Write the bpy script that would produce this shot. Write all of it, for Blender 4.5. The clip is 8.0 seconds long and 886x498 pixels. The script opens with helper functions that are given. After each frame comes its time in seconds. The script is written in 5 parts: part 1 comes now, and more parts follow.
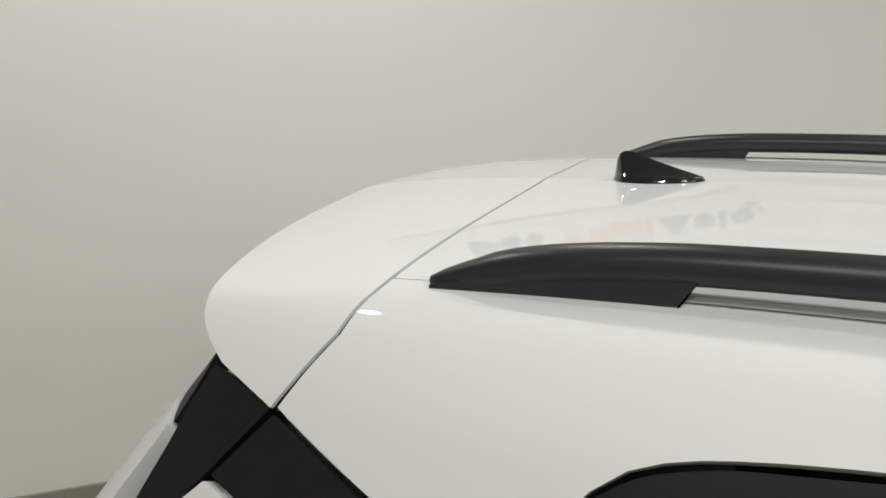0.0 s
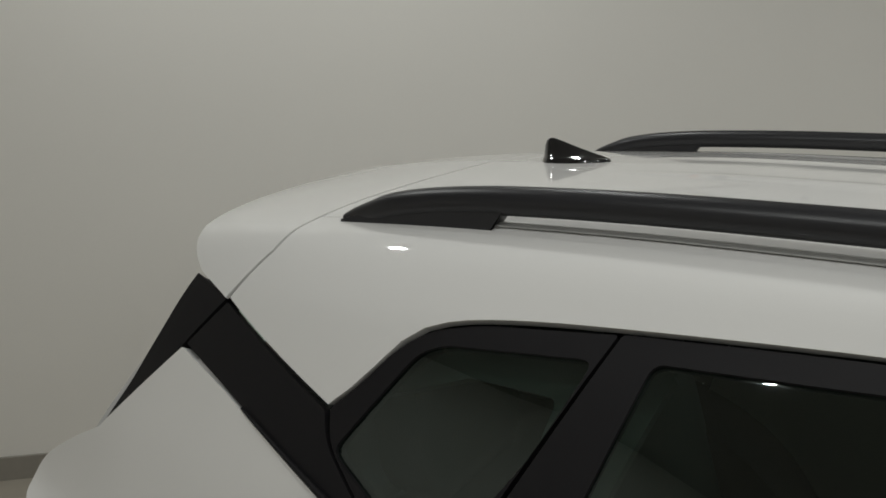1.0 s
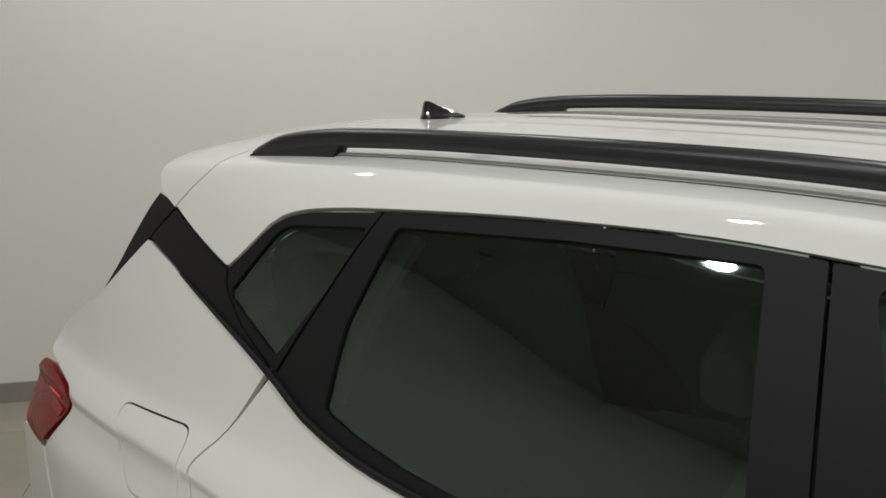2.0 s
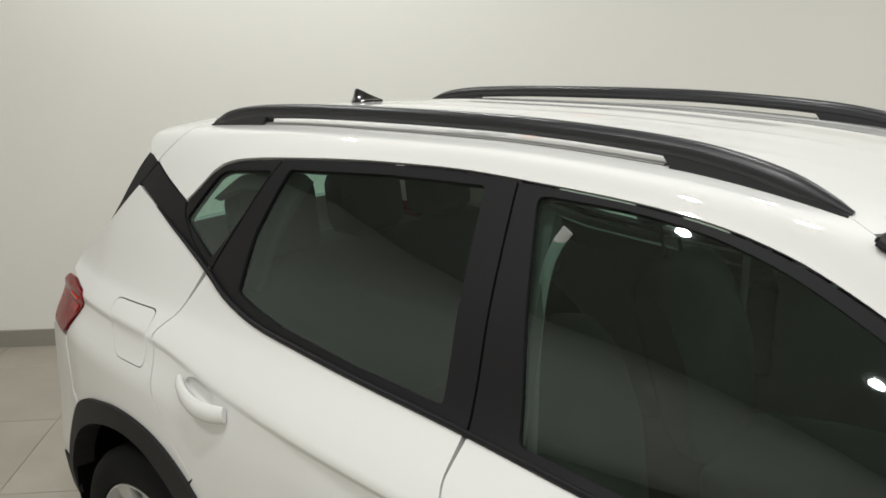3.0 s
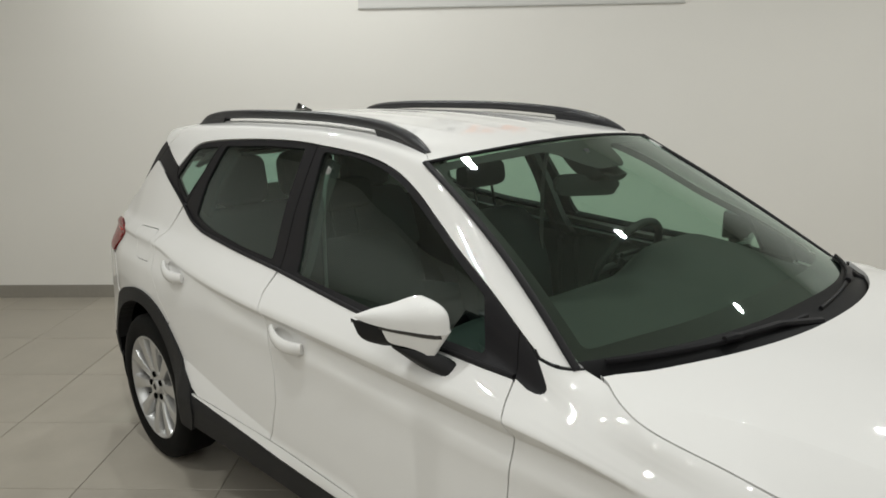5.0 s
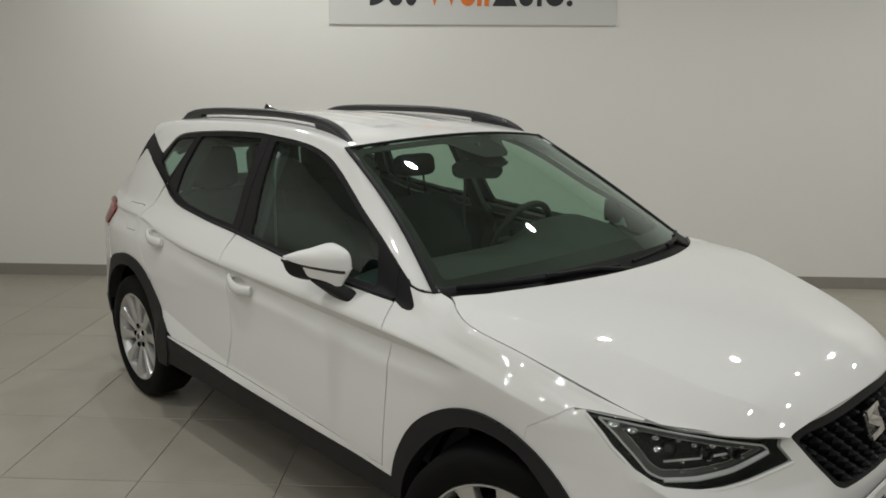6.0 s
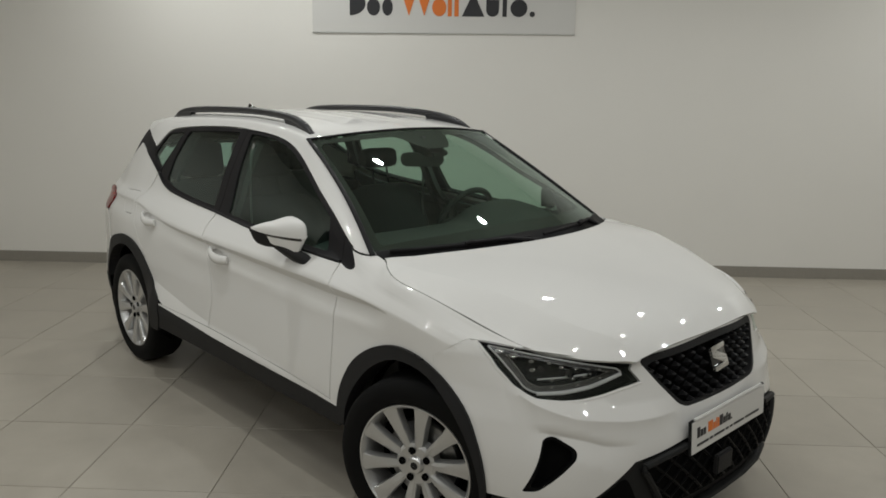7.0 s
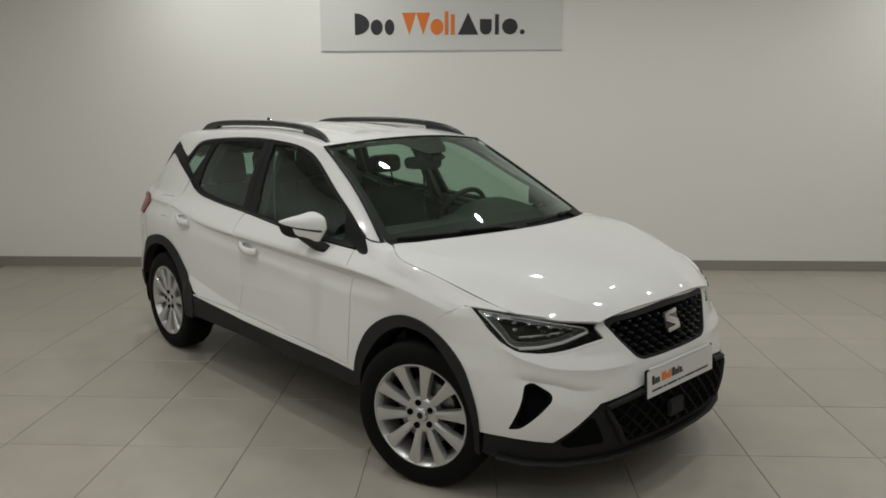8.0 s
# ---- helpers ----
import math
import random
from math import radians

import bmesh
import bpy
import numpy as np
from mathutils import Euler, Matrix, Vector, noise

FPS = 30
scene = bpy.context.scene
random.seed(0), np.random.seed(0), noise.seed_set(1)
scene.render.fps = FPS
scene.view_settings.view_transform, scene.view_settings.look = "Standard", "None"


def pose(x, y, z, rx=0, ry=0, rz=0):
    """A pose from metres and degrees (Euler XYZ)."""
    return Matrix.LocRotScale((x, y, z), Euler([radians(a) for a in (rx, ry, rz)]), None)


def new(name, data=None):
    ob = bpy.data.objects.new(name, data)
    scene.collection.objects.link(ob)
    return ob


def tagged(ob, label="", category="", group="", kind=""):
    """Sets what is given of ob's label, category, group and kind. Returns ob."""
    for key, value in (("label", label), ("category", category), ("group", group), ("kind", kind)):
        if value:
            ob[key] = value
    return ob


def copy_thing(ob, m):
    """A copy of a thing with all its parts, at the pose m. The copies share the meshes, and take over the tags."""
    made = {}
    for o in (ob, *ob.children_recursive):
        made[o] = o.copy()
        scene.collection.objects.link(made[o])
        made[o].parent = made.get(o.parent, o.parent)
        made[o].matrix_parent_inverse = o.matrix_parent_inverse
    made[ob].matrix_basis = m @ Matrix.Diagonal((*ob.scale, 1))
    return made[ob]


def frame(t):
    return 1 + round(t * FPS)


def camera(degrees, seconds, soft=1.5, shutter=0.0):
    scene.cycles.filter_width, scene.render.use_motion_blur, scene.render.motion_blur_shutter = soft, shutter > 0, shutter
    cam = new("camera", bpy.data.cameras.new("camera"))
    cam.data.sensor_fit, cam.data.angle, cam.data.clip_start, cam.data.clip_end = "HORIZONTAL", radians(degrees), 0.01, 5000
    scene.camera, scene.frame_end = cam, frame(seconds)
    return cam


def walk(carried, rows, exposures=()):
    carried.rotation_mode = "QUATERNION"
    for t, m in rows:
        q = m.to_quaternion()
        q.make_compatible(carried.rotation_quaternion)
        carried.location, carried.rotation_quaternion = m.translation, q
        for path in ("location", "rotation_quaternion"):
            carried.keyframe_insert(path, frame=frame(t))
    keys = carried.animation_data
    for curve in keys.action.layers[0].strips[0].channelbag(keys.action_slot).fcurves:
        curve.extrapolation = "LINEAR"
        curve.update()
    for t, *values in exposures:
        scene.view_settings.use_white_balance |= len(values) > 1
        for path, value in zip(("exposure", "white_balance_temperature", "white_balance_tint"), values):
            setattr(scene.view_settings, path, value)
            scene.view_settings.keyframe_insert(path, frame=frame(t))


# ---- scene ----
cam = camera(60.27, 8.0, soft=1.7)
# seconds, place of the eye, yaw, pitch, roll
PATH = [
    (0, 0.1654, -1.0732, 1.6647, 23.460, -15.363, -1.246),
    (0.5, 0.2893, -1.1656, 1.6713, 26.067, -13.401, -1.269),
    (1, 0.5163, -1.2204, 1.6508, 31.917, -14.003, -0.694),
    (1.5, 0.7733, -1.3584, 1.6583, 35.788, -15.546, 0.426),
    (2, 1.0526, -1.4609, 1.6695, 35.255, -15.682, 0.296),
    (2.2, 1.2011, -1.5058, 1.6787, 35.879, -15.857, 0.287),
    (3.3, 1.8910, -1.7222, 1.6728, 40.834, -15.162, 0.183),
    (3.5, 2.0428, -1.7450, 1.6732, 41.728, -14.864, 0.226),
    (4, 2.4420, -1.7559, 1.6551, 44.194, -14.479, 0.350),
    (4.5, 2.8254, -1.8880, 1.6676, 46.784, -13.864, 0.700),
    (5, 3.1736, -2.0181, 1.6835, 47.350, -13.512, 0.880),
    (5.1, 3.2667, -2.0412, 1.6816, 47.465, -13.382, 0.817),
    (6.5, 4.1820, -2.3856, 1.6778, 46.705, -12.565, -0.923),
    (7, 4.4838, -2.4685, 1.6721, 47.155, -12.341, -0.770),
    (7.3, 4.6474, -2.5649, 1.6845, 47.440, -12.347, -0.519),
    (7.5, 4.7304, -2.6476, 1.6827, 47.440, -12.101, -0.357),
    (8, 4.9167, -2.8418, 1.6845, 47.385, -11.515, 0.158),
]
walk(cam, [(t, pose(x, y, z, 90 + pitch, 0, yaw) @ pose(0, 0, 0, 0, 0, -roll)) for t, x, y, z, yaw, pitch, roll in PATH],
     [(0.0, 0.46), (0.5, -0.12), (1.0, -0.28), (1.5, -0.03), (2.0, 0.22), (3.5, 0.79), (4.5, 0.59), (5.0, 0.51), (6.5, 0.08), (8.0, 0.12)])

# ---- light: a closed showroom with recessed ceiling lamps ----
world = bpy.data.worlds.new("world")
scene.world = world
world.use_nodes = True
world.node_tree.nodes["Background"].inputs[0].default_value = (1.0, .97, .92, 1)
world.node_tree.nodes["Background"].inputs[1].default_value = 0.02
ROOM = pose(0, 0, 0, 0, 0, 45)          # the room stands at 45 degrees to the car: X along the back wall, Y towards it
WALL_N, CEIL = 1.826, 3.2
GRID_S = [-1.30 + 1.21 * k for k in range(6)]
LAMPS = [(s, n, (5.2 if n > -4 and s < 3 else 3.9) if s > 0 else 6.2) for n in (-3.22, -4.72, -6.22) for s in GRID_S]
LAMPS += [(s, *((-1.90, 5.0) if s > 3 else (-1.65, 11.4))) for s in GRID_S if not 0 < s < 3]
LAMPS += [(s, -.26, 8.4 if s < 3 else 7.8) for s in GRID_S[2:]]
# the last two are unseen, added to brighten the back wall's right end
LAMPS += [(-1.10, .96, 9.5), (.12, .96, 8.2), (5.82, .96, 11.5), (7.04, .96, 10.0)]
for s, n, watts in LAMPS:
    data = bpy.data.lights.new("ceiling_lamp", "AREA")
    data.shape, data.size, data.energy, data.color = "DISK", .105, watts, (.975, 1.0, .98)
    new("lamp_light", data).matrix_world = ROOM @ pose(s, n, CEIL - .012)


# ---- materials ----
def material(name):
    m = bpy.data.materials.new(name)
    m.use_nodes = True
    t = m.node_tree
    return m, t, t.nodes["Principled BSDF"]


def node(t, kind, **values):
    n = t.nodes.new(kind)
    for key, value in values.items():
        n.inputs[key.replace("_", " ")].default_value = value
    return n


def plain(name, colour, rough=.5, metal=0.0, coat=0.0, bump=0.0, grain=200.0, vary=.06, spec=.5):
    """A surface with a colour that varies at two scales, and fine relief."""
    m, t, b = material(name)
    at = t.nodes.new("ShaderNodeTexCoord")
    big = node(t, "ShaderNodeTexNoise", Scale=2.3, Detail=4.0)
    fine = node(t, "ShaderNodeTexNoise", Scale=grain, Detail=3.0)
    t.links.new(at.outputs["Object"], big.inputs["Vector"])
    t.links.new(at.outputs["Object"], fine.inputs["Vector"])
    add = node(t, "ShaderNodeMath")
    add.operation = "ADD"
    t.links.new(big.outputs["Fac"], add.inputs[0])
    t.links.new(fine.outputs["Fac"], add.inputs[1])
    ramp = node(t, "ShaderNodeMapRange", From_Min=.6, From_Max=1.4, To_Min=1 - vary, To_Max=1 + vary)
    t.links.new(add.outputs[0], ramp.inputs["Value"])
    mul = node(t, "ShaderNodeVectorMath")
    mul.operation = "SCALE"
    mul.inputs[0].default_value = colour[:3]
    t.links.new(ramp.outputs[0], mul.inputs["Scale"])
    t.links.new(mul.outputs[0], b.inputs["Base Color"])
    r = node(t, "ShaderNodeMapRange", From_Min=.3, From_Max=.7, To_Min=max(.02, rough * .9), To_Max=min(1, rough * 1.1))
    t.links.new(big.outputs["Fac"], r.inputs["Value"])
    t.links.new(r.outputs[0], b.inputs["Roughness"])
    b.inputs["Metallic"].default_value = metal
    b.inputs["Specular IOR Level"].default_value = spec
    b.inputs["Coat Weight"].default_value = coat
    b.inputs["Coat Roughness"].default_value = .03
    if bump:
        n = node(t, "ShaderNodeBump", Strength=bump, Distance=.001)
        t.links.new(fine.outputs["Fac"], n.inputs["Height"])
        t.links.new(n.outputs[0], b.inputs["Normal"])
    return m


def tinted_glass(name, tint, gloss=.02, ior=1.5):
    """A thin pane: what is behind shows through its tint, and it mirrors by its angle."""
    m, t, b = material(name)
    t.nodes.remove(b)
    clear = node(t, "ShaderNodeBsdfTransparent", Color=(*tint, 1))
    shine = node(t, "ShaderNodeBsdfGlossy", Roughness=gloss, Color=(.88, 1, .97, 1))
    face = node(t, "ShaderNodeLayerWeight", Blend=.5)
    power = node(t, "ShaderNodeMath")
    power.operation, power.inputs[1].default_value = "POWER", 5.0
    t.links.new(face.outputs["Facing"], power.inputs[0])
    f0 = 2 * ((ior - 1) / (ior + 1)) ** 2
    edge = node(t, "ShaderNodeMapRange", To_Min=f0, To_Max=1.0)
    t.links.new(power.outputs[0], edge.inputs["Value"])
    mix = t.nodes.new("ShaderNodeMixShader")
    t.links.new(edge.outputs[0], mix.inputs[0])
    t.links.new(clear.outputs[0], mix.inputs[1])
    t.links.new(shine.outputs[0], mix.inputs[2])
    t.links.new(mix.outputs[0], t.nodes["Material Output"].inputs["Surface"])
    return m


PAINT = plain("white_paint", (.765, .755, .735), .5, coat=1.0, vary=.012, grain=900, spec=.08)
BLACK_PLASTIC = plain("black_plastic", (.0135, .0133, .014), .6, spec=.28, bump=.25, grain=1400, vary=.12)
SATIN_BLACK = plain("satin_black", (.0125, .0118, .013), .52, bump=.05, grain=1600, vary=.08, spec=.16)
GLOSS_BLACK = plain("gloss_black", (.006, .006, .007), .10, coat=1.0, vary=.05)
RUBBER = plain("rubber", (.004, .004, .004), .75, bump=.3, grain=700, vary=.15, spec=.15)
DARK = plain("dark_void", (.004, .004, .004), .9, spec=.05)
CHROME = plain("chrome", (.78, .78, .78), .09, metal=1.0, vary=.03)
ALLOY = plain("alloy", (.56, .56, .555), .30, metal=.75, coat=.3, vary=.05)
STEEL = plain("steel", (.30, .30, .30), .4, metal=1.0, vary=.1)
SIDE_GLASS = tinted_glass("side_glass", (.55, .71, .64), ior=1.53)
FRONT_GLASS = tinted_glass("front_glass", (.70, .84, .73), ior=1.50)
CLEAR = tinted_glass("clear_cover", (.86, .87, .87), ior=1.35)
RED_GLINT = plain("red_glint", (.75, .03, .02), .15, coat=1.0)
RED_LENS = plain("red_lens", (.19, .004, .004), .18, coat=.25, vary=.15, grain=60, spec=.2)
RED_FACET = plain("red_facet", (.29, .008, .007), .2, coat=.2, vary=.2, grain=80, spec=.2)
CLOTH = plain("dark_cloth", (.025, .027, .026), .9, bump=.4, grain=900, vary=.15)
DASH = plain("dash_plastic", (.036, .038, .037), .65, bump=.3, grain=1200, vary=.1)
WALL_PAINT = plain("wall_paint", (.86, .84, .795), .75, bump=.08, grain=120, vary=.012)
SKIRTING = plain("skirting_tile", (.30, .28, .245), .38, vary=.05, grain=40)
GROUT = plain("grout", (.27, .245, .205), .9, bump=.3, grain=500)
CEIL_PAINT = plain("ceiling_paint", (.42, .41, .39), .9, vary=.02)
SIGN_WHITE = plain("sign_white", (.70, .69, .665), .45, vary=.01)
SIGN_EDGE = plain("sign_edge", (.60, .595, .575), .5, vary=.01)
INK = plain("sign_dark", (.02, .02, .023), .5)
ORANGE = plain("sign_orange", (.80, .20, .025), .5)


def tile_material():
    m, t, b = material("floor_tile")
    at = t.nodes.new("ShaderNodeTexCoord")
    who = t.nodes.new("ShaderNodeObjectInfo")
    shift = node(t, "ShaderNodeVectorMath")
    shift.operation = "ADD"
    far = node(t, "ShaderNodeVectorMath")
    far.operation = "SCALE"
    far.inputs[0].default_value = (17, 31, 5)
    t.links.new(who.outputs["Random"], far.inputs["Scale"])
    t.links.new(at.outputs["Object"], shift.inputs[0])
    t.links.new(far.outputs[0], shift.inputs[1])
    cloud = node(t, "ShaderNodeTexNoise", Scale=4.0, Detail=6.0, Roughness=.6)
    fine = node(t, "ShaderNodeTexNoise", Scale=260.0, Detail=2.0)
    t.links.new(shift.outputs[0], cloud.inputs["Vector"])
    t.links.new(shift.outputs[0], fine.inputs["Vector"])
    ramp = t.nodes.new("ShaderNodeValToRGB")
    ramp.color_ramp.elements[0].position, ramp.color_ramp.elements[1].position = .3, .7
    ramp.color_ramp.elements[0].color = (.365, .332, .28, 1)
    ramp.color_ramp.elements[1].color = (.425, .389, .33, 1)
    t.links.new(cloud.outputs["Fac"], ramp.inputs[0])
    each = node(t, "ShaderNodeMapRange", To_Min=.955, To_Max=1.04)
    t.links.new(who.outputs["Random"], each.inputs["Value"])
    mul = node(t, "ShaderNodeVectorMath")
    mul.operation = "SCALE"
    t.links.new(ramp.outputs[0], mul.inputs[0])
    t.links.new(each.outputs[0], mul.inputs["Scale"])
    t.links.new(mul.outputs[0], b.inputs["Base Color"])
    r = node(t, "ShaderNodeMapRange", From_Min=.3, From_Max=.7, To_Min=.30, To_Max=.42)
    t.links.new(cloud.outputs["Fac"], r.inputs["Value"])
    t.links.new(r.outputs[0], b.inputs["Roughness"])
    n = node(t, "ShaderNodeBump", Strength=.06, Distance=.001)
    t.links.new(fine.outputs["Fac"], n.inputs["Height"])
    t.links.new(n.outputs[0], b.inputs["Normal"])
    return m


TILE = tile_material()
RAIL_BLACK = plain("rail_black", (.014, .014, .0165), .36, bump=.03, grain=1600, vary=.06, spec=.5)
RAIL_GREY = plain("moulding_grey", (.34, .335, .32), .5)
FRIT = plain("glass_border", (.003, .003, .0033), .5, spec=.1)
# lighter and warmer than FRIT: the ceiling's reflection is put into the colour
SCREEN_FRIT = plain("screen_print", (.010, .006, .007), .6, vary=.1)
DOOR_TRIM = plain("door_trim", (.13, .132, .128), .75, bump=.2, grain=900, vary=.1)
MIRROR = plain("glint_mirror", (.85, .85, .85), .035, metal=1.0, vary=.03)
CHIN_GREY = plain("chin_plastic", (.015, .015, .015), .6, spec=.2, bump=.2, grain=1200)
LAMP_BLACK = plain("lamp_black", (.005, .005, .0055), .2, vary=.2, spec=.2)
STUD = plain("stud_plastic", (.008, .008, .009), .42, spec=.25, vary=.1)
GUIDE = plain("light_guide", (.66, .66, .65), .18, coat=1.0)
SILVER_BAND = plain("silver_band", (.20, .20, .205), .22, metal=1.0, vary=.15)
GLASS_DARK = plain("projector_glass", (.03, .03, .033), .05, coat=1.0)
BELT_GREY = plain("belt_webbing", (.26, .265, .25), .85, bump=.3, grain=900)
HEADLINER = plain("headliner_cloth", (.22, .215, .20), .95, bump=.2, grain=900)
PILLAR_GREY = plain("pillar_lining", (.11, .112, .108), .8, bump=.2, grain=900)
# ---- the car's surfaces: x forward from the rear axle, y to its left, z up ----
def pchip(pts):
    """A smooth curve through (x, value) pairs that does not overshoot."""
    xs, ys = np.array(pts, float).T
    h = np.diff(xs)
    d = np.diff(ys) / h
    m = np.zeros(len(xs))
    for i in range(1, len(xs) - 1):
        if d[i - 1] * d[i] > 0:
            a, b = 2 * h[i] + h[i - 1], h[i] + 2 * h[i - 1]
            m[i] = (a + b) / (a / d[i - 1] + b / d[i])
    m[0], m[-1] = d[0], d[-1]

    def curve(x):
        x = np.asarray(x, float)
        i = np.clip(np.searchsorted(xs, x) - 1, 0, len(xs) - 2)
        t = (x - xs[i]) / h[i]
        low, high = t < 0, t > 1
        inner = ((1 + 2 * t) * (1 - t) ** 2 * ys[i] + t * (1 - t) ** 2 * h[i] * m[i]
                 + t * t * (3 - 2 * t) * ys[i + 1] + t * t * (t - 1) * h[i] * m[i + 1])
        return np.where(low, ys[i] + m[i] * (x - xs[i]), np.where(high, ys[i + 1] + m[i + 1] * (x - xs[i + 1]), inner))
    return curve


SIDE_W = pchip([(-.6, .773), (-.45, .807), (-.3, .837), (0, .862), (.5, .868), (1.6, .868), (2.3, .868), (2.6, .866), (2.7, .861), (2.8, .847), (2.9, .818), (3.0, .772), (3.1, .70)])
CREASE_Z = pchip([(-.6, .985), (-.3, .980), (.06, .977), (.35, .940), (.65, .914), (.8, .909), (1.17, .906), (1.47, .903), (1.75, .900), (2.1, .895), (2.27, .889), (2.37, .882), (2.47, .872), (2.6, .855), (2.785, .815), (2.85, .80), (3.1, .74)])
CREASE_IN = pchip([(-.6, .072), (-.3, .068), (.1, .060), (.4, .042), (.7, .028), (1.0, .018), (2.2, .016), (2.6, .018), (2.785, .034), (2.9, .040)])
NOTCH = pchip([(-.6, .008), (-.3, .008), (.1, .006), (.35, .003), (.5, .004), (.8, .011), (1.2, .017), (2.1, .021), (2.3, .019), (2.48, 0), (3.1, 0)])      # depth and height of the undercut below the crease
BAND = pchip([(-.6, .02), (.4, .014), (1.2, .023), (1.75, .034), (2.05, .038), (2.26, .026), (2.47, .010), (3.1, .010)])
FLARE_Z = pchip([(.3, .60), (.40, .581), (1.11, .493), (1.6, .468), (2.15, .43)])      # below this line the doors flare out
BELT_Z = pchip([(-.6, 1.03), (1.6, 1.03), (1.9, 1.012), (2.15, .962), (2.3, .935), (2.47, .915), (2.59, .896), (2.69, .873), (2.785, .849), (2.85, .829), (2.95, .805)])
BELT_IN = pchip([(-.6, .118), (1.9, .118), (2.15, .088), (2.3, .054), (2.47, .045), (2.6, .044), (2.785, .052), (2.85, .060)])
TOP_Z = pchip([(-.6, 1.30), (-.3, 1.355), (0, 1.385), (.35, 1.405), (.8, 1.42), (1.1, 1.416), (1.29, 1.40), (1.41, 1.378), (1.53, 1.332),
               (1.74, 1.222), (1.92, 1.136), (2.09, 1.048), (2.2, .995), (2.28, .985), (2.36, .970), (2.45, .957), (2.6, .933), (2.85, .858), (2.95, .832)])
TOP_W = pchip([(-.6, .525), (-.3, .558), (0, .57), (.35, .56), (.8, .54), (1.1, .545), (1.29, .56), (1.41, .572), (1.53, .597), (1.74, .65),
               (1.92, .698), (2.09, .738), (2.2, .752), (2.28, .760), (2.36, .786), (2.45, .802), (2.6, .792), (2.85, .735), (2.95, .699)])
EDGE_Z = pchip([(-.6, 1.366), (-.3, 1.420), (0, 1.447), (.35, 1.462), (.8, 1.468), (1.2, 1.452), (1.528, 1.408), (1.74, 1.290), (1.92, 1.187),
                (2.09, 1.089), (2.213, 1.018), (2.28, 1.010), (2.32, 1.0), (2.36, .988), (2.40, .980), (2.45, .971), (2.6, .946), (2.85, .870), (2.95, .841)])
EDGE_W = pchip([(-.6, .455), (-.3, .478), (0, .487), (.35, .495), (.8, .505), (1.2, .522), (1.528, .551), (1.74, .590), (1.92, .629), (2.09, .674),
                (2.213, .705), (2.28, .719), (2.32, .747), (2.36, .766), (2.40, .780), (2.45, .786), (2.6, .776), (2.85, .718), (2.95, .683)])
ROOF_Z = pchip([(-.6, 1.40), (-.3, 1.455), (0, 1.483), (.35, 1.501), (.8, 1.505), (1.2, 1.492), (1.6, 1.447), (2.2, 1.2)])
S_KEYS = [0, .14, .29, .46, .60, .69, .73, .78, .84, .91, 1.1, 1.3, 1.42, 1.67, 1.93]


def side_keys(x):
    w0, zc, zb = SIDE_W(x), CREASE_Z(x), BELT_Z(x)
    wb = w0 - BELT_IN(x)
    wc = w0 - CREASE_IN(x)
    tw, tz, ew, ez = TOP_W(x), TOP_Z(x), EDGE_W(x), EDGE_Z(x)
    rz = np.maximum(ROOF_Z(x), ez + .004)
    zm = .5 * (zb + tz)
    below = w0 - .024
    return [(w0 - .10, .15), (w0 - .014, .30), (w0 - .002, .45), (w0 - .013, .62), (below, zc - .13), (wc + .31 * (below - wc), zc - .04), (wc, zc),
            (wc - .22 * (wc - wb), zc + .31 * (zb - zc)), (wc - .60 * (wc - wb), zc + .655 * (zb - zc)), (wb, zb),
            (.5 * (wb + tw) + .010 * np.clip((tz - zb) / .35, 0, 1), zm), (tw, tz), (ew, ez), (.5 * ew, ez + .76 * (rz - ez)), (0 * ew, rz)]


# A table of the section, for speed
TX = np.linspace(-.62, 3.1, 373)
TS = np.linspace(0, 1.93, 387)
TW = np.zeros((len(TX), len(TS)))
TZ = np.zeros((len(TX), len(TS)))
for i_, x_ in enumerate(TX):
    ks_ = [(float(np.ravel(b[0])[0]), float(np.ravel(b[1])[0])) for b in side_keys(np.array([x_]))]
    TW[i_] = pchip(list(zip(S_KEYS, [b[0] for b in ks_])))(TS)
    TZ[i_] = pchip(list(zip(S_KEYS, [b[1] for b in ks_])))(TS)
for tab_ in (TW, TZ):
    for n_ in range(2):
        tab_[:, 1:-1] = .25 * tab_[:, :-2] + .5 * tab_[:, 1:-1] + .25 * tab_[:, 2:]
        tab_[1:-1] = .25 * tab_[:-2] + .5 * tab_[1:-1] + .25 * tab_[2:]


def lookup(tab, x, s):
    a = np.clip((np.asarray(x) - TX[0]) / (TX[1] - TX[0]), 0, len(TX) - 1.001)
    b = np.clip((np.asarray(s) - TS[0]) / (TS[1] - TS[0]), 0, len(TS) - 1.001)
    i, j = a.astype(int), b.astype(int)
    a, b = a - i, b - j
    return (tab[i, j] * (1 - a) * (1 - b) + tab[i + 1, j] * a * (1 - b) + tab[i, j + 1] * (1 - a) * b + tab[i + 1, j + 1] * a * b)


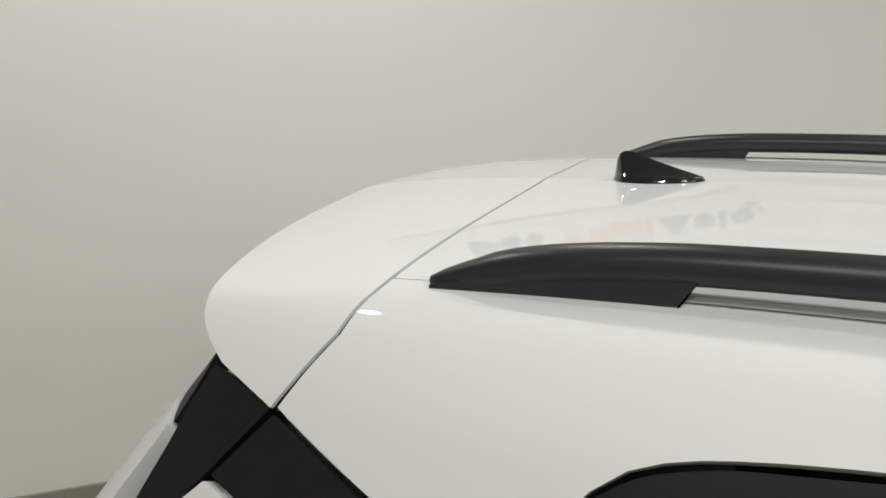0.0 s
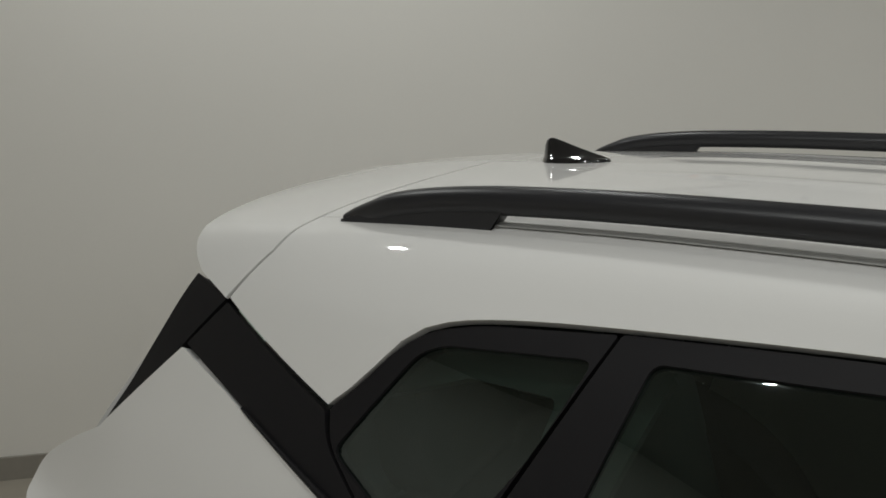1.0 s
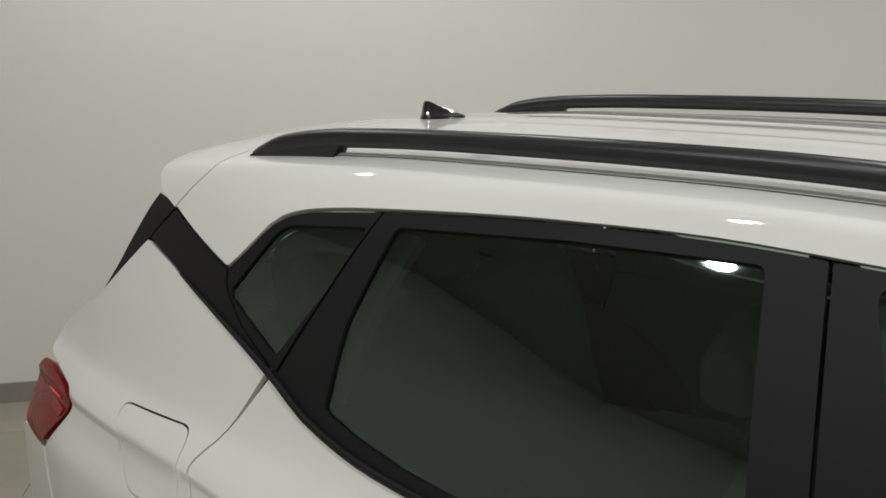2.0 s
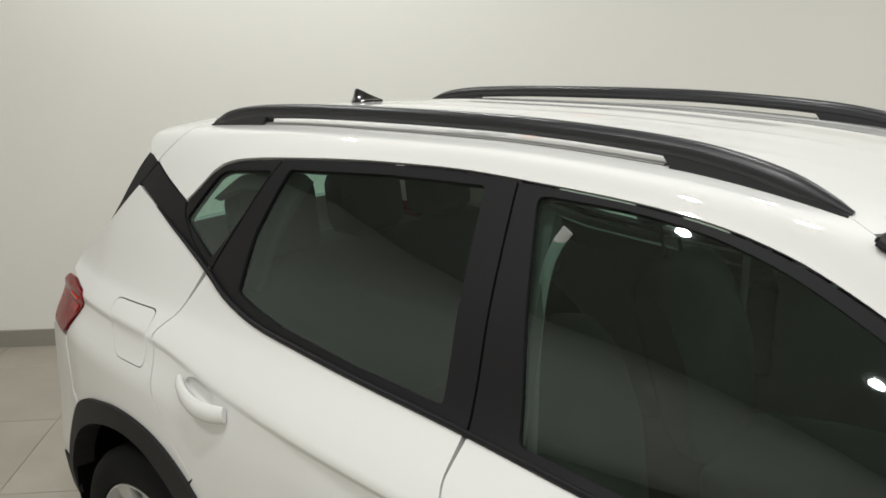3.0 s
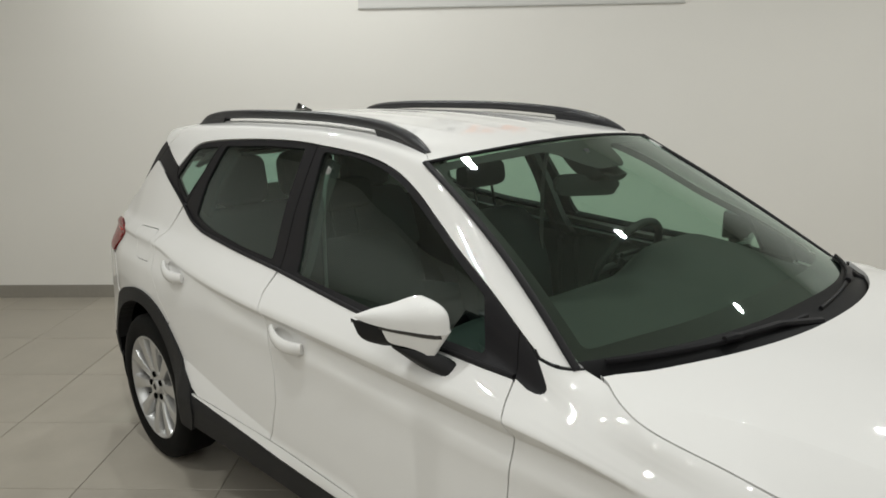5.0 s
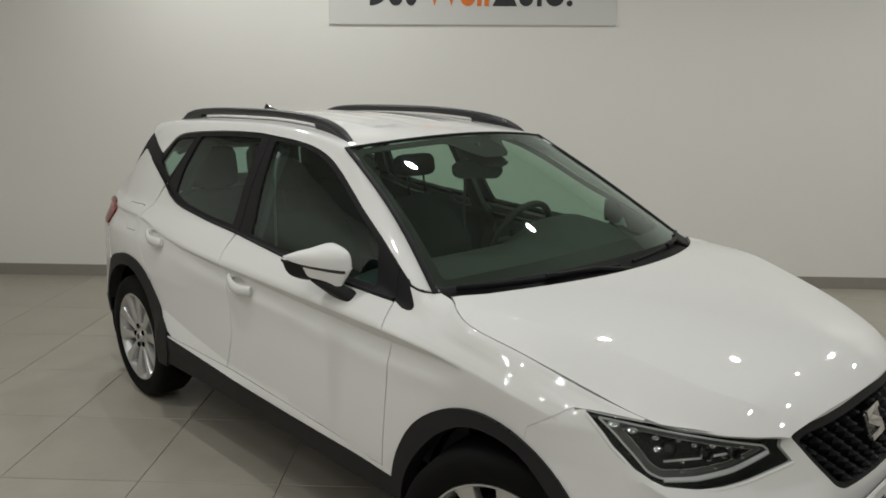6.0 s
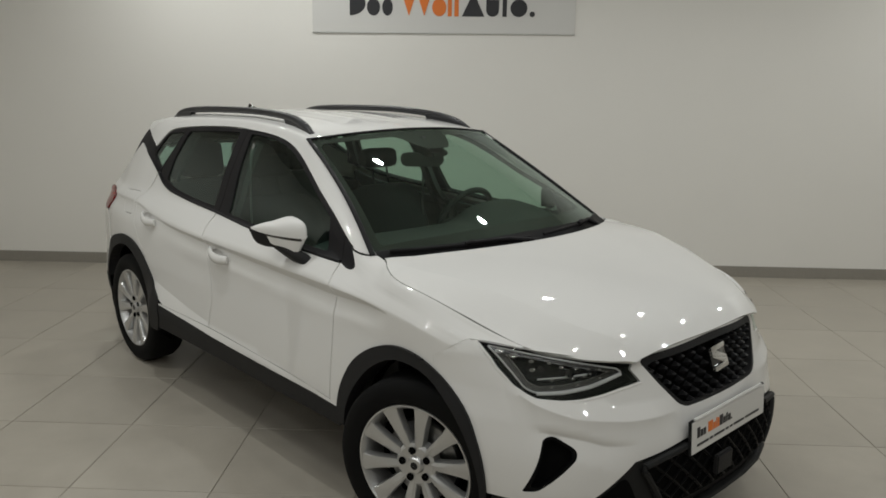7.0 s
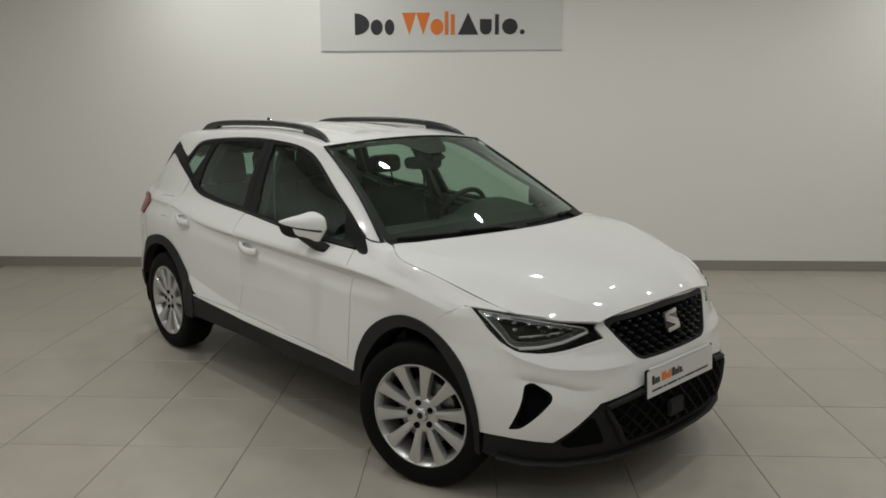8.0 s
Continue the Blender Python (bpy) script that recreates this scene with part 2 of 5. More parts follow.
def S(uv, sign=-1):
    """Side and roof: uv rows of (x, s) to places; sign -1 is the car's right."""
    x, s = uv[:, 0], uv[:, 1]
    over = np.where(s > 1.93, 3.86 - s, s)
    flip = np.where(s > 1.93, -1, 1)
    w, z = lookup(TW, x, over), lookup(TZ, x, over)
    down, band = CREASE_Z(x) - z, BAND(x)
    back = np.clip((down - band) / .09, 0, 1)
    w = w - NOTCH(x) * np.clip(down / band, 0, 1) * (1 - back * back * (3 - 2 * back))
    f = np.clip((x - .33) / .1, 0, 1) * np.clip((2.2 - x) / .1, 0, 1)
    w = w + .29 * f * np.clip(FLARE_Z(x) - np.maximum(z, .44), 0, 1)
    return np.stack([x, sign * flip * w, z], 1)


def s_of_z(x, z):
    """The section parameter at a height on the car's side."""
    j = np.linspace(0, 1.93, 600)
    return float(np.interp(z, lookup(TZ, np.full(600, x), j), j))


def s_of_w(x, w):
    j = np.linspace(.9, 1.93, 600)
    return float(np.interp(-w, -lookup(TW, np.full(600, x), j), j))


NOSE_X = pchip([(.12, 3.20), (.2, 3.285), (.28, 3.325), (.40, 3.342), (.50, 3.338), (.60, 3.312), (.70, 3.278), (.80, 3.238), (.86, 3.195), (.92, 3.12)])
NOSE_W = pchip([(.12, .80), (.25, .845), (.4, .866), (.6, .864), (.75, .846), (.80, .835), (.85, .815), (.92, .765)])
TAIL_X = pchip([(.2, -.70), (.35, -.735), (.6, -.735), (.75, -.72), (.9, -.705), (1.0, -.678), (1.1, -.622), (1.2, -.545), (1.3, -.46), (1.38, -.41)])
TAIL_W = pchip([(.2, .81), (.4, .845), (.6, .855), (.8, .845), (.9, .815), (1.0, .765), (1.1, .725), (1.2, .675), (1.3, .62), (1.38, .56)])
NOSE_N = pchip([(.12, 2.5), (.45, 2.45), (.6, 2.3), (.75, 2.2), (.95, 2.2)])
POW_TAIL = 2 / 3


def ends(th, z, x0, tip, half, power):
    c, s = np.cos(th), np.sin(th)
    return np.stack([x0 + (tip - x0) * np.abs(c) ** power, half * np.sign(s) * np.abs(s) ** power, z], 1)


def F(uv):
    """Nose: uv rows of (angle from the middle, height); minus is the car's right."""
    p = ends(uv[:, 0], uv[:, 1], 2.6, NOSE_X(uv[:, 1]), NOSE_W(uv[:, 1]), 2 / NOSE_N(uv[:, 1]))
    p[:, 1] += np.sign(p[:, 1]) * meet(p[:, 0], uv[:, 1])
    return p


# where the nose meets the wing its width passes over into the wing's
JOIN = [(.30, 2.924), (.356, 2.923), (.418, 2.917), (.48, 2.903), (.54, 2.879), (.599, 2.845), (.653, 2.802), (.70, 2.748), (.735, 2.70), (.776, 2.690), (.808, 2.740), (.846, 2.790)]
JOIN_X = pchip(JOIN)
MISS = []
for z_, x_ in JOIN:
    c_ = max(0, (x_ - 2.6) / (float(NOSE_X(z_)) - 2.6)) ** (float(NOSE_N(z_)) / 2)
    wide_ = float(NOSE_W(z_)) * (1 - c_ ** 2) ** (1 / float(NOSE_N(z_)))
    MISS.append((z_, -S(np.array([[x_, s_of_z(x_, z_)]]))[0][1] - wide_))
MISS_W = pchip(MISS)


def meet(x, z):
    zc = np.clip(z, .30, .846)
    t = np.clip((x - JOIN_X(zc)) / .26, 0, 1)
    return MISS_W(zc) * (1 - t * t * (3 - 2 * t))


def R(uv):
    """Tail, in the same way."""
    return ends(uv[:, 0], uv[:, 1], -.1, TAIL_X(uv[:, 1]), TAIL_W(uv[:, 1]), POW_TAIL)


def nose_uv(w, z):
    aim, n = abs(w), float(NOSE_N(z))
    for k in range(4):
        a = math.asin(min(1, aim / float(NOSE_W(z))) ** (n / 2))
        aim = abs(w) - float(meet(2.6 + (float(NOSE_X(z)) - 2.6) * abs(math.cos(a)) ** (2 / n), z))
    return (math.copysign(math.asin(min(1, aim / float(NOSE_W(z))) ** (n / 2)), w), z)


HOOD_Z = pchip([(2.15, 1.062), (2.45, 1.043), (2.7, 1.008), (2.95, .955), (3.1, .908), (3.19, .862), (3.24, .822)])
HOOD_DROP = pchip([(2.15, .045), (2.5, .052), (2.85, .095), (3.05, .158), (3.24, .29)])


FOLD_Y = pchip([(2.15, .71), (2.265, .705), (2.44, .692), (2.58, .658), (2.69, .618), (2.85, .567), (2.99, .522), (3.05, .491), (3.10, .455), (3.22, .38)])      # the bonnet's creases


HOOD_W = pchip([(2.25, .700), (2.28, .715), (2.32, .743), (2.36, .762), (2.40, .776), (2.45, .782), (2.6, .772), (2.83, .716), (2.93, .690), (3.085, .576), (3.15, .501), (3.20, .424)])


def Hd(uv):
    """Bonnet: uv rows of (x, y); towards its sides it comes level with the wings."""
    x, y = uv[:, 0], np.abs(uv[:, 1])

    def dome(y):
        d = y - FOLD_Y(x)
        crease = .016 * np.where(d > 0, np.clip(1 - d / .12, 0, 1), np.clip(1 + d / .30, 0, 1) ** 2) * np.clip((3.22 - x) / .1, 0, 1) * np.clip((x - 2.28) / .3, 0, 1)
        return HOOD_Z(x) - HOOD_DROP(x) * (y / .69) ** 3 + crease
    level = (EDGE_Z(x) + .0005 - dome(HOOD_W(x))) * np.clip((3.05 - x) / .10, 0, 1)
    t = np.clip((y - HOOD_W(x) + .16) / .16, 0, 1.1)
    return np.stack([x, uv[:, 1], dome(y) + level * t * t * (3 - 2 * np.minimum(t, 1))], 1)


def Wi(uv):
    """Windscreen: uv rows of (across -1..1, up 0..1)."""
    a, b = uv[:, 0], uv[:, 1]
    bow = np.abs(a) ** 2.5
    low = np.stack([2.205 + .21 * (1 - bow), .712 * a, 1.012 + .03 * (1 - a * a)], 1)
    top = np.stack([1.528 + .075 * (1 - bow), .556 * a, 1.407 + .035 * (1 - a * a)], 1)
    p = low * (1 - b)[:, None] + top * b[:, None]
    lift = np.sin(np.pi * np.clip(b, 0, 1)) * .016
    p[:, 1] -= lift * a
    p[:, 0] += lift * .5
    p[:, 2] += lift * .86
    return p


RAIL_W = pchip([(-.111, .450), (.13, .446), (.8, .452), (1.16, .460), (1.472, .502)])


def seam(x):
    """The joint between roof and side, hidden under the rail."""
    if x <= 1.46:
        return s_of_w(x, float(RAIL_W(max(x, -.111))))
    t = min(1, (x - 1.46) / .07)
    return (1 - t) * s_of_w(1.46, float(RAIL_W(1.46))) + t * 1.42


# ---- mesh helpers ----
def link_mesh(name, verts, faces, mat, parent=None, label="", smooth=False, normals=None):
    me = bpy.data.meshes.new(name)
    me.from_pydata([tuple(v) for v in verts], [], faces)
    me.materials.append(mat)
    if smooth:
        me.polygons.foreach_set("use_smooth", [True] * len(me.polygons))
    if normals is not None:
        me.normals_split_custom_set(normals)
    me.update()
    ob = new(name, me)
    if parent is not None:
        ob.parent = parent
    if label:
        tagged(ob, label)
    return ob


def part(name, bm, mat, parent=None, label="", smooth=True, angle=35):
    """Links a bmesh as one mesh object under a thing or a part."""
    bmesh.ops.recalc_face_normals(bm, faces=bm.faces)
    me = bpy.data.meshes.new(name)
    bm.to_mesh(me)
    bm.free()
    me.materials.append(mat)
    if smooth:
        me.polygons.foreach_set("use_smooth", [True] * len(me.polygons))
        me.set_sharp_from_angle(angle=radians(angle))
    ob = new(name, me)
    if parent is not None:
        ob.parent = parent
    if label:
        tagged(ob, label)
    return ob


def thing(name, label, category, group="", kind=""):
    return tagged(new(name), label, category, group, kind)


def fillet(points, radius=.03, steps=5):
    """A closed outline with rounded corners; a point may carry a radius of its own as a third number."""
    out = []
    n = len(points)
    for i in range(n):
        a, b, c = (np.array(points[j % n][:2], float) for j in (i - 1, i, i + 1))
        r = points[i][2] if len(points[i]) > 2 else radius
        la, lc = np.linalg.norm(a - b), np.linalg.norm(c - b)
        ra, rc = min(r, .48 * la), min(r, .48 * lc)
        if r <= 0:
            out.append(tuple(b))
            continue
        p, q = b + (a - b) * ra / la, b + (c - b) * rc / lc
        for k in range(steps + 1):
            t = k / steps
            out.append(tuple((1 - t) ** 2 * p + 2 * t * (1 - t) * b + t * t * q))
    return out


def dense(loop, step):
    out = []
    for i, a in enumerate(loop):
        b = loop[(i + 1) % len(loop)]
        n = max(1, int(math.ceil(math.dist(a, b) / step)))
        out += [(a[0] + (b[0] - a[0]) * k / n, a[1] + (b[1] - a[1]) * k / n) for k in range(n)]
    return out


def trail(points, step):
    """Points along an open line."""
    out = []
    for a, c in zip(points, points[1:]):
        n = max(1, int(math.ceil(math.dist(a[:2], c[:2]) / step)))
        out += [(a[0] + (c[0] - a[0]) * k / n, a[1] + (c[1] - a[1]) * k / n) for k in range(n)]
    return out + [tuple(points[-1][:2])]


def within(pts, loop):
    x, y = pts[:, 0], pts[:, 1]
    inside = np.zeros(len(pts), bool)
    a = np.array(loop)
    b = np.roll(a, -1, 0)
    for (x0, y0), (x1, y1) in zip(a, b):
        if y0 == y1:
            continue
        hit = ((y0 > y) != (y1 > y)) & (x < (x1 - x0) * (y - y0) / (y1 - y0) + x0)
        inside ^= hit
    return inside


def gap_to(pts, loop):
    """The distance of points from an outline."""
    a = np.array(loop)
    b = np.roll(a, -1, 0)
    best = np.full(len(pts), 9.0)
    for p, q in zip(a, b):
        d = q - p
        t = np.clip(((pts - p) @ d) / max(d @ d, 1e-12), 0, 1)
        best = np.minimum(best, np.linalg.norm(pts - p - t[:, None] * d, axis=1))
    return best


def normals_of(surface, uv):
    h = 1e-3
    du = surface(uv + np.array([h, 0])) - surface(uv - np.array([h, 0]))
    dv = surface(uv + np.array([0, h])) - surface(uv - np.array([0, h]))
    n = np.cross(du, dv)
    return n / np.maximum(np.linalg.norm(n, axis=1), 1e-9)[:, None]


def panel(name, surface, loop, mat, parent=None, holes=(), step=.03, thick=.012, off=0.0, label="", out=1, relief=None, lines=()):
    """A sheet of the body: the outline (in the surface's own coordinates) laid on the surface, with folded-in edges.
    out: 1 or -1, the side on which its outer face lies. relief: extra height along the normal by place. lines: folds that the mesh follows."""
    from mathutils.geometry import delaunay_2d_cdt
    loops = [dense(loop, step)] + [dense(h, step) for h in holes]
    every = np.array([p for lp in loops for p in lp])
    edges, k = [], 0
    for lp in loops:
        edges += [(k + i, k + (i + 1) % len(lp)) for i in range(len(lp))]
        k += len(lp)
    lo, hi = every.min(0), every.max(0)
    gx, gy = np.meshgrid(np.arange(lo[0] + step / 2, hi[0], step), np.arange(lo[1] + step / 2, hi[1], step))
    grid = np.stack([gx.ravel(), gy.ravel()], 1)
    keep = within(grid, loops[0])
    for lp in loops[1:]:
        keep &= ~within(grid, lp)
    for lp in loops:
        keep &= gap_to(grid, lp) > .45 * step
    folds = []
    for line in lines:
        line = np.array(line)
        ok = within(line, loops[0]) & (gap_to(line, loops[0]) > .004)
        for lp in loops[1:]:
            ok &= ~within(line, lp) & (gap_to(line, lp) > .004)
        index = {}
        for i in np.nonzero(ok)[0]:
            index[i] = len(every) + len(folds)
            folds.append(line[i])
        edges += [(index[i], index[i + 1]) for i in index if i + 1 in index]
    if folds:
        folds = np.array(folds)
        for i in np.nonzero(keep)[0]:
            if np.min(np.abs(folds - grid[i]).max(1)) < .45 * step:
                keep[i] = False
        every = np.concatenate([every, folds])
    points = np.concatenate([every, grid[keep]])
    v, _, f, _, _, _ = delaunay_2d_cdt([Vector(p) for p in points], edges, [], 0, 1e-6)
    uv = np.array([tuple(p) for p in v])
    tri = np.array([tuple(t) for t in f])
    mid = uv[tri].mean(1)
    ok = within(mid, loops[0])
    for lp in loops[1:]:
        ok &= ~within(mid, lp)
    tri = tri[ok]
    used, tri = np.unique(tri, return_inverse=True)
    tri = tri.reshape(-1, 3)
    uv = uv[used]
    nrm = normals_of(surface, uv) * out
    pos = surface(uv) + nrm * (off if relief is None else (off + relief(uv))[:, None])
    if relief is not None:
        h = 2e-3
        lifted = lambda q: surface(q) + normals_of(surface, q) * out * relief(q)[:, None]
        d = np.cross(lifted(uv + np.array([h, 0])) - lifted(uv - np.array([h, 0])), lifted(uv + np.array([0, h])) - lifted(uv - np.array([0, h])))
        nrm = d / np.maximum(np.linalg.norm(d, axis=1), 1e-9)[:, None] * out
    # faces turned to the outside
    face_n = np.cross(pos[tri[:, 1]] - pos[tri[:, 0]], pos[tri[:, 2]] - pos[tri[:, 0]])
    back = (face_n * nrm[tri].mean(1)).sum(1) < 0
    tri[back] = tri[back][:, ::-1]
    rim = {}
    for t in tri:
        for a, b in ((t[0], t[1]), (t[1], t[2]), (t[2], t[0])):
            rim[(a, b)] = rim.get((a, b), 0) + 1
    rim = [e for e in rim if (e[1], e[0]) not in rim]
    verts = [tuple(p) for p in pos]
    faces = [tuple(int(i) for i in t) for t in tri]
    loop_n = [tuple(nrm[i]) for t in tri for i in t]
    top, low = {}, {}
    for a, b in rim:
        for i in (a, b):
            if i not in top:
                top[i] = len(verts)
                verts.append(tuple(pos[i]))
                low[i] = len(verts)
                verts.append(tuple(pos[i] - nrm[i] * thick))
        faces.append((top[b], top[a], low[a], low[b]))
        e = pos[b] - pos[a]
        n = np.cross(e, nrm[a])
        n = n / max(np.linalg.norm(n), 1e-9)
        loop_n += [tuple(n)] * 4
    return link_mesh(name, verts, faces, mat, parent, label, True, loop_n)


def on_side(points, radius=.03, step=.02):
    """An outline given as (x, height) on the car's side, in the side's own coordinates. A height above 3 counts from 10 as the section parameter."""
    loop = dense(fillet([p for p in points], radius), step)
    return [(x, s_of_z(x, z)) for x, z in loop]


def box(bm, size, m):
    """A box with slightly rounded edges."""
    g = bmesh.ops.create_cube(bm, size=1.0, matrix=m @ Matrix.Diagonal((*size, 1)))
    return g["verts"]


def rounded_box(name, size, m, mat, parent=None, bevel=.01, segments=2, label=""):
    bm = bmesh.new()
    box(bm, size, Matrix())
    bmesh.ops.bevel(bm, geom=bm.edges[:], offset=min(bevel, min(size) * .49), segments=segments, profile=.5, affect="EDGES")
    bm.transform(m)
    return part(name, bm, mat, parent, label)


def lathe(profile, turns=48, axis="Y"):
    """A bmesh of (radius, along) pairs turned round Y."""
    bm = bmesh.new()
    rings = []
    for r, a in profile:
        rings.append([bm.verts.new((r * math.cos(2 * math.pi * k / turns), a, r * math.sin(2 * math.pi * k / turns))) for k in range(turns)])
    for p, q in zip(rings, rings[1:]):
        for k in range(turns):
            bm.faces.new((p[k], p[(k + 1) % turns], q[(k + 1) % turns], q[k]))
    return bm


def tube(points, radii, sides=10, squash=(1, 1), up=(0, 0, 1), caps=True):
    """A bmesh swept along points; squash: width and height of the section."""
    bm = bmesh.new()
    pts = [Vector(p) for p in points]
    rings = []
    for i, p in enumerate(pts):
        d = (pts[min(i + 1, len(pts) - 1)] - pts[max(i - 1, 0)]).normalized()
        side_v = d.cross(Vector(up)).normalized()
        up_v = side_v.cross(d).normalized()
        r = radii[i] if hasattr(radii, "__len__") else radii
        rings.append([bm.verts.new(p + side_v * math.cos(2 * math.pi * k / sides) * r * squash[0] + up_v * math.sin(2 * math.pi * k / sides) * r * squash[1]) for k in range(sides)])
    for a, b in zip(rings, rings[1:]):
        for k in range(sides):
            bm.faces.new((a[k], a[(k + 1) % sides], b[(k + 1) % sides], b[k]))
    if caps:
        bm.faces.new(rings[0])
        bm.faces.new(rings[-1])
    return bm


def prism(outline, depth, m, bevel=0.0):
    """A bmesh of an outline in X and Y, drawn out along Z by depth."""
    bm = bmesh.new()
    a = [bm.verts.new((x, y, 0)) for x, y in outline]
    b = [bm.verts.new((x, y, depth)) for x, y in outline]
    bm.faces.new(a)
    bm.faces.new(b)
    n = len(a)
    for i in range(n):
        bm.faces.new((a[i], a[(i + 1) % n], b[(i + 1) % n], b[i]))
    if bevel:
        top = [e for e in bm.edges if all(abs(v.co.z - depth) < 1e-6 for v in e.verts)]
        bmesh.ops.bevel(bm, geom=top, offset=bevel, segments=2, profile=.5, affect="EDGES")
    bm.transform(m)
    return bm


# ---- the room: local X along the back wall, Y towards it ----
S0, S1, N0 = -3.53, 8.6, -9.0


def slab(name, lo, hi, mat, label="", category="", kind="structure"):
    bm = bmesh.new()
    c = [(a + b) / 2 for a, b in zip(lo, hi)]
    box(bm, [b - a for a, b in zip(lo, hi)], pose(*c))
    ob = part(name, bm, mat, smooth=False)
    ob.matrix_world = ROOM
    return tagged(ob, label, category, kind=kind)


slab("wall_north", (S0, WALL_N, -.05), (S1, WALL_N + .2, CEIL), WALL_PAINT, "plain off-white painted showroom wall", "wall")
slab("wall_south", (S0, N0 - .2, -.05), (S1, N0, CEIL), WALL_PAINT, "plain off-white painted wall behind the camera", "wall")
slab("wall_west", (S0 - .2, N0, -.05), (S0, WALL_N, CEIL), WALL_PAINT, "plain off-white painted side wall", "wall")
slab("wall_east", (S1, N0, -.05), (S1 + .2, WALL_N, CEIL), WALL_PAINT, "plain off-white painted side wall", "wall")
slab("ceiling", (S0, N0, CEIL), (S1, WALL_N, CEIL + .2), CEIL_PAINT, "white painted ceiling with recessed lamps", "ceiling")
floor = slab("floor", (S0, N0, -.08), (S1, WALL_N, -.004), GROUT, "beige glazed floor tiles with dark joints", "floor")

# skirting of separate tiles along the back wall
skirt = thing("baseboard", "grey-brown tile skirting along the wall foot", "baseboard", kind="structure")
skirt.matrix_world = ROOM
bm = bmesh.new()
box(bm, (.5994, .012, .098), Matrix())
bmesh.ops.bevel(bm, geom=bm.edges[:], offset=.0007, segments=1, affect="EDGES")
bm.transform(pose(0, 0, .049))
first = part("skirting_tile", bm, SKIRTING, skirt, smooth=False)
SKIRT_X = [-3.1 + .6 * k for k in range(20)]
first.matrix_local = pose(SKIRT_X[0], WALL_N - .006, 0)
for x in SKIRT_X[1:]:
    ob = new("skirting_tile", first.data)
    ob.parent = skirt
    ob.matrix_local = pose(x, WALL_N - .006, 0)

# wall sign: a pale panel with a line of plain shapes in dark and orange
sign = thing("wall_sign", "pale wall sign with dark and orange lettering shapes", "sign")
sign.matrix_world = ROOM @ pose(1.147, WALL_N, 2.08)
SIGN_W, SIGN_H = 2.23, .62
rounded_box("sign_panel", (SIGN_W, .012, SIGN_H), pose(0, -.007, SIGN_H / 2), SIGN_WHITE, sign, .002, 1)
rounded_box("sign_edge", (SIGN_W + .006, .014, .008), pose(0, -.008, -.0042), SIGN_EDGE, sign, .002, 1, "thin grey edge strip")

# recessed ceiling lamps, with a ring for the two added ones too
lamp_thing = thing("ceiling_lamp", "round white recessed ceiling downlight", "ceiling lamp", "downlights in the ceiling")
bm = lathe([(.078, -.004), (.082, -.010), (.100, -.010), (.105, -.004), (.105, 0)], 28)
bm.transform(pose(0, 0, 0, 90))
part("trim_ring", bm, CEIL_PAINT, lamp_thing, "white metal trim ring")
lamp_thing.matrix_world = ROOM @ pose(*LAMPS[0][:2], CEIL)
for s, n, watts in LAMPS[1:]:
    copy_thing(lamp_thing, ROOM @ pose(s, n, CEIL))
# the sign's line as plain shapes: kind, left edge, width, height, colour, in metres from the sign's middle
LETTERS = [("half", -.795, .135, .196, INK), ("disc", -.648, .112, .140, INK), ("disc", -.518, .090, .140, INK),
           ("down", -.356, .130, .198, ORANGE), ("down", -.226, .130, .198, ORANGE), ("disc", -.094, .120, .142, ORANGE), ("bar", .038, .034, .208, ORANGE), ("bar", .094, .036, .182, ORANGE),
           ("up", .158, .190, .198, INK), ("cup", .362, .108, .138, INK), ("bar", .500, .036, .180, INK), ("disc", .566, .142, .142, INK), ("disc", .728, .045, .045, INK)]


def plain_shape(kind, x, wd, ht):
    """An outline of a plain shape that stands on the line."""
    mid_a = np.linspace(0, 2 * math.pi, 33)[:-1]
    if kind == "disc":
        return [(x + wd / 2 + wd / 2 * math.cos(a), ht / 2 + ht / 2 * math.sin(a)) for a in mid_a]
    if kind == "half":
        return [(x, 0)] + [(x + wd * math.cos(a), ht / 2 + ht / 2 * math.sin(a)) for a in np.linspace(-math.pi / 2, math.pi / 2, 19)] + [(x, ht)]
    if kind == "down":
        return [(x + wd * .5, 0), (x + wd, ht), (x, ht)]
    if kind == "up":
        return [(x, 0), (x + wd, 0), (x + wd * .5, ht)]
    if kind == "cup":
        return [(x, ht)] + [(x + wd / 2 + wd / 2 * math.cos(a), wd / 2 + wd / 2 * math.sin(a)) for a in np.linspace(math.pi, 2 * math.pi, 17)] + [(x + wd, ht)]
    return [(x, 0), (x + wd, 0), (x + wd, ht), (x, ht)]


for kind, x, wd, ht, mat in LETTERS:
    part("lettering_shape", prism(plain_shape(kind, x, wd, ht), .004, Matrix(((1, 0, 0, 0), (0, 0, -1, -.0125), (0, 1, 0, .136), (0, 0, 0, 1)))), mat, sign, smooth=False)


# ---- the car ----
car = thing("car", "white compact crossover with black roof rails and dark cladding", "car")
RIGHT, LEFT = (lambda uv: S(uv, -1)), (lambda uv: S(uv, 1))
REAR_WHEEL, FRONT_WHEEL, AXLE_Z = 0.0, 2.566, .325


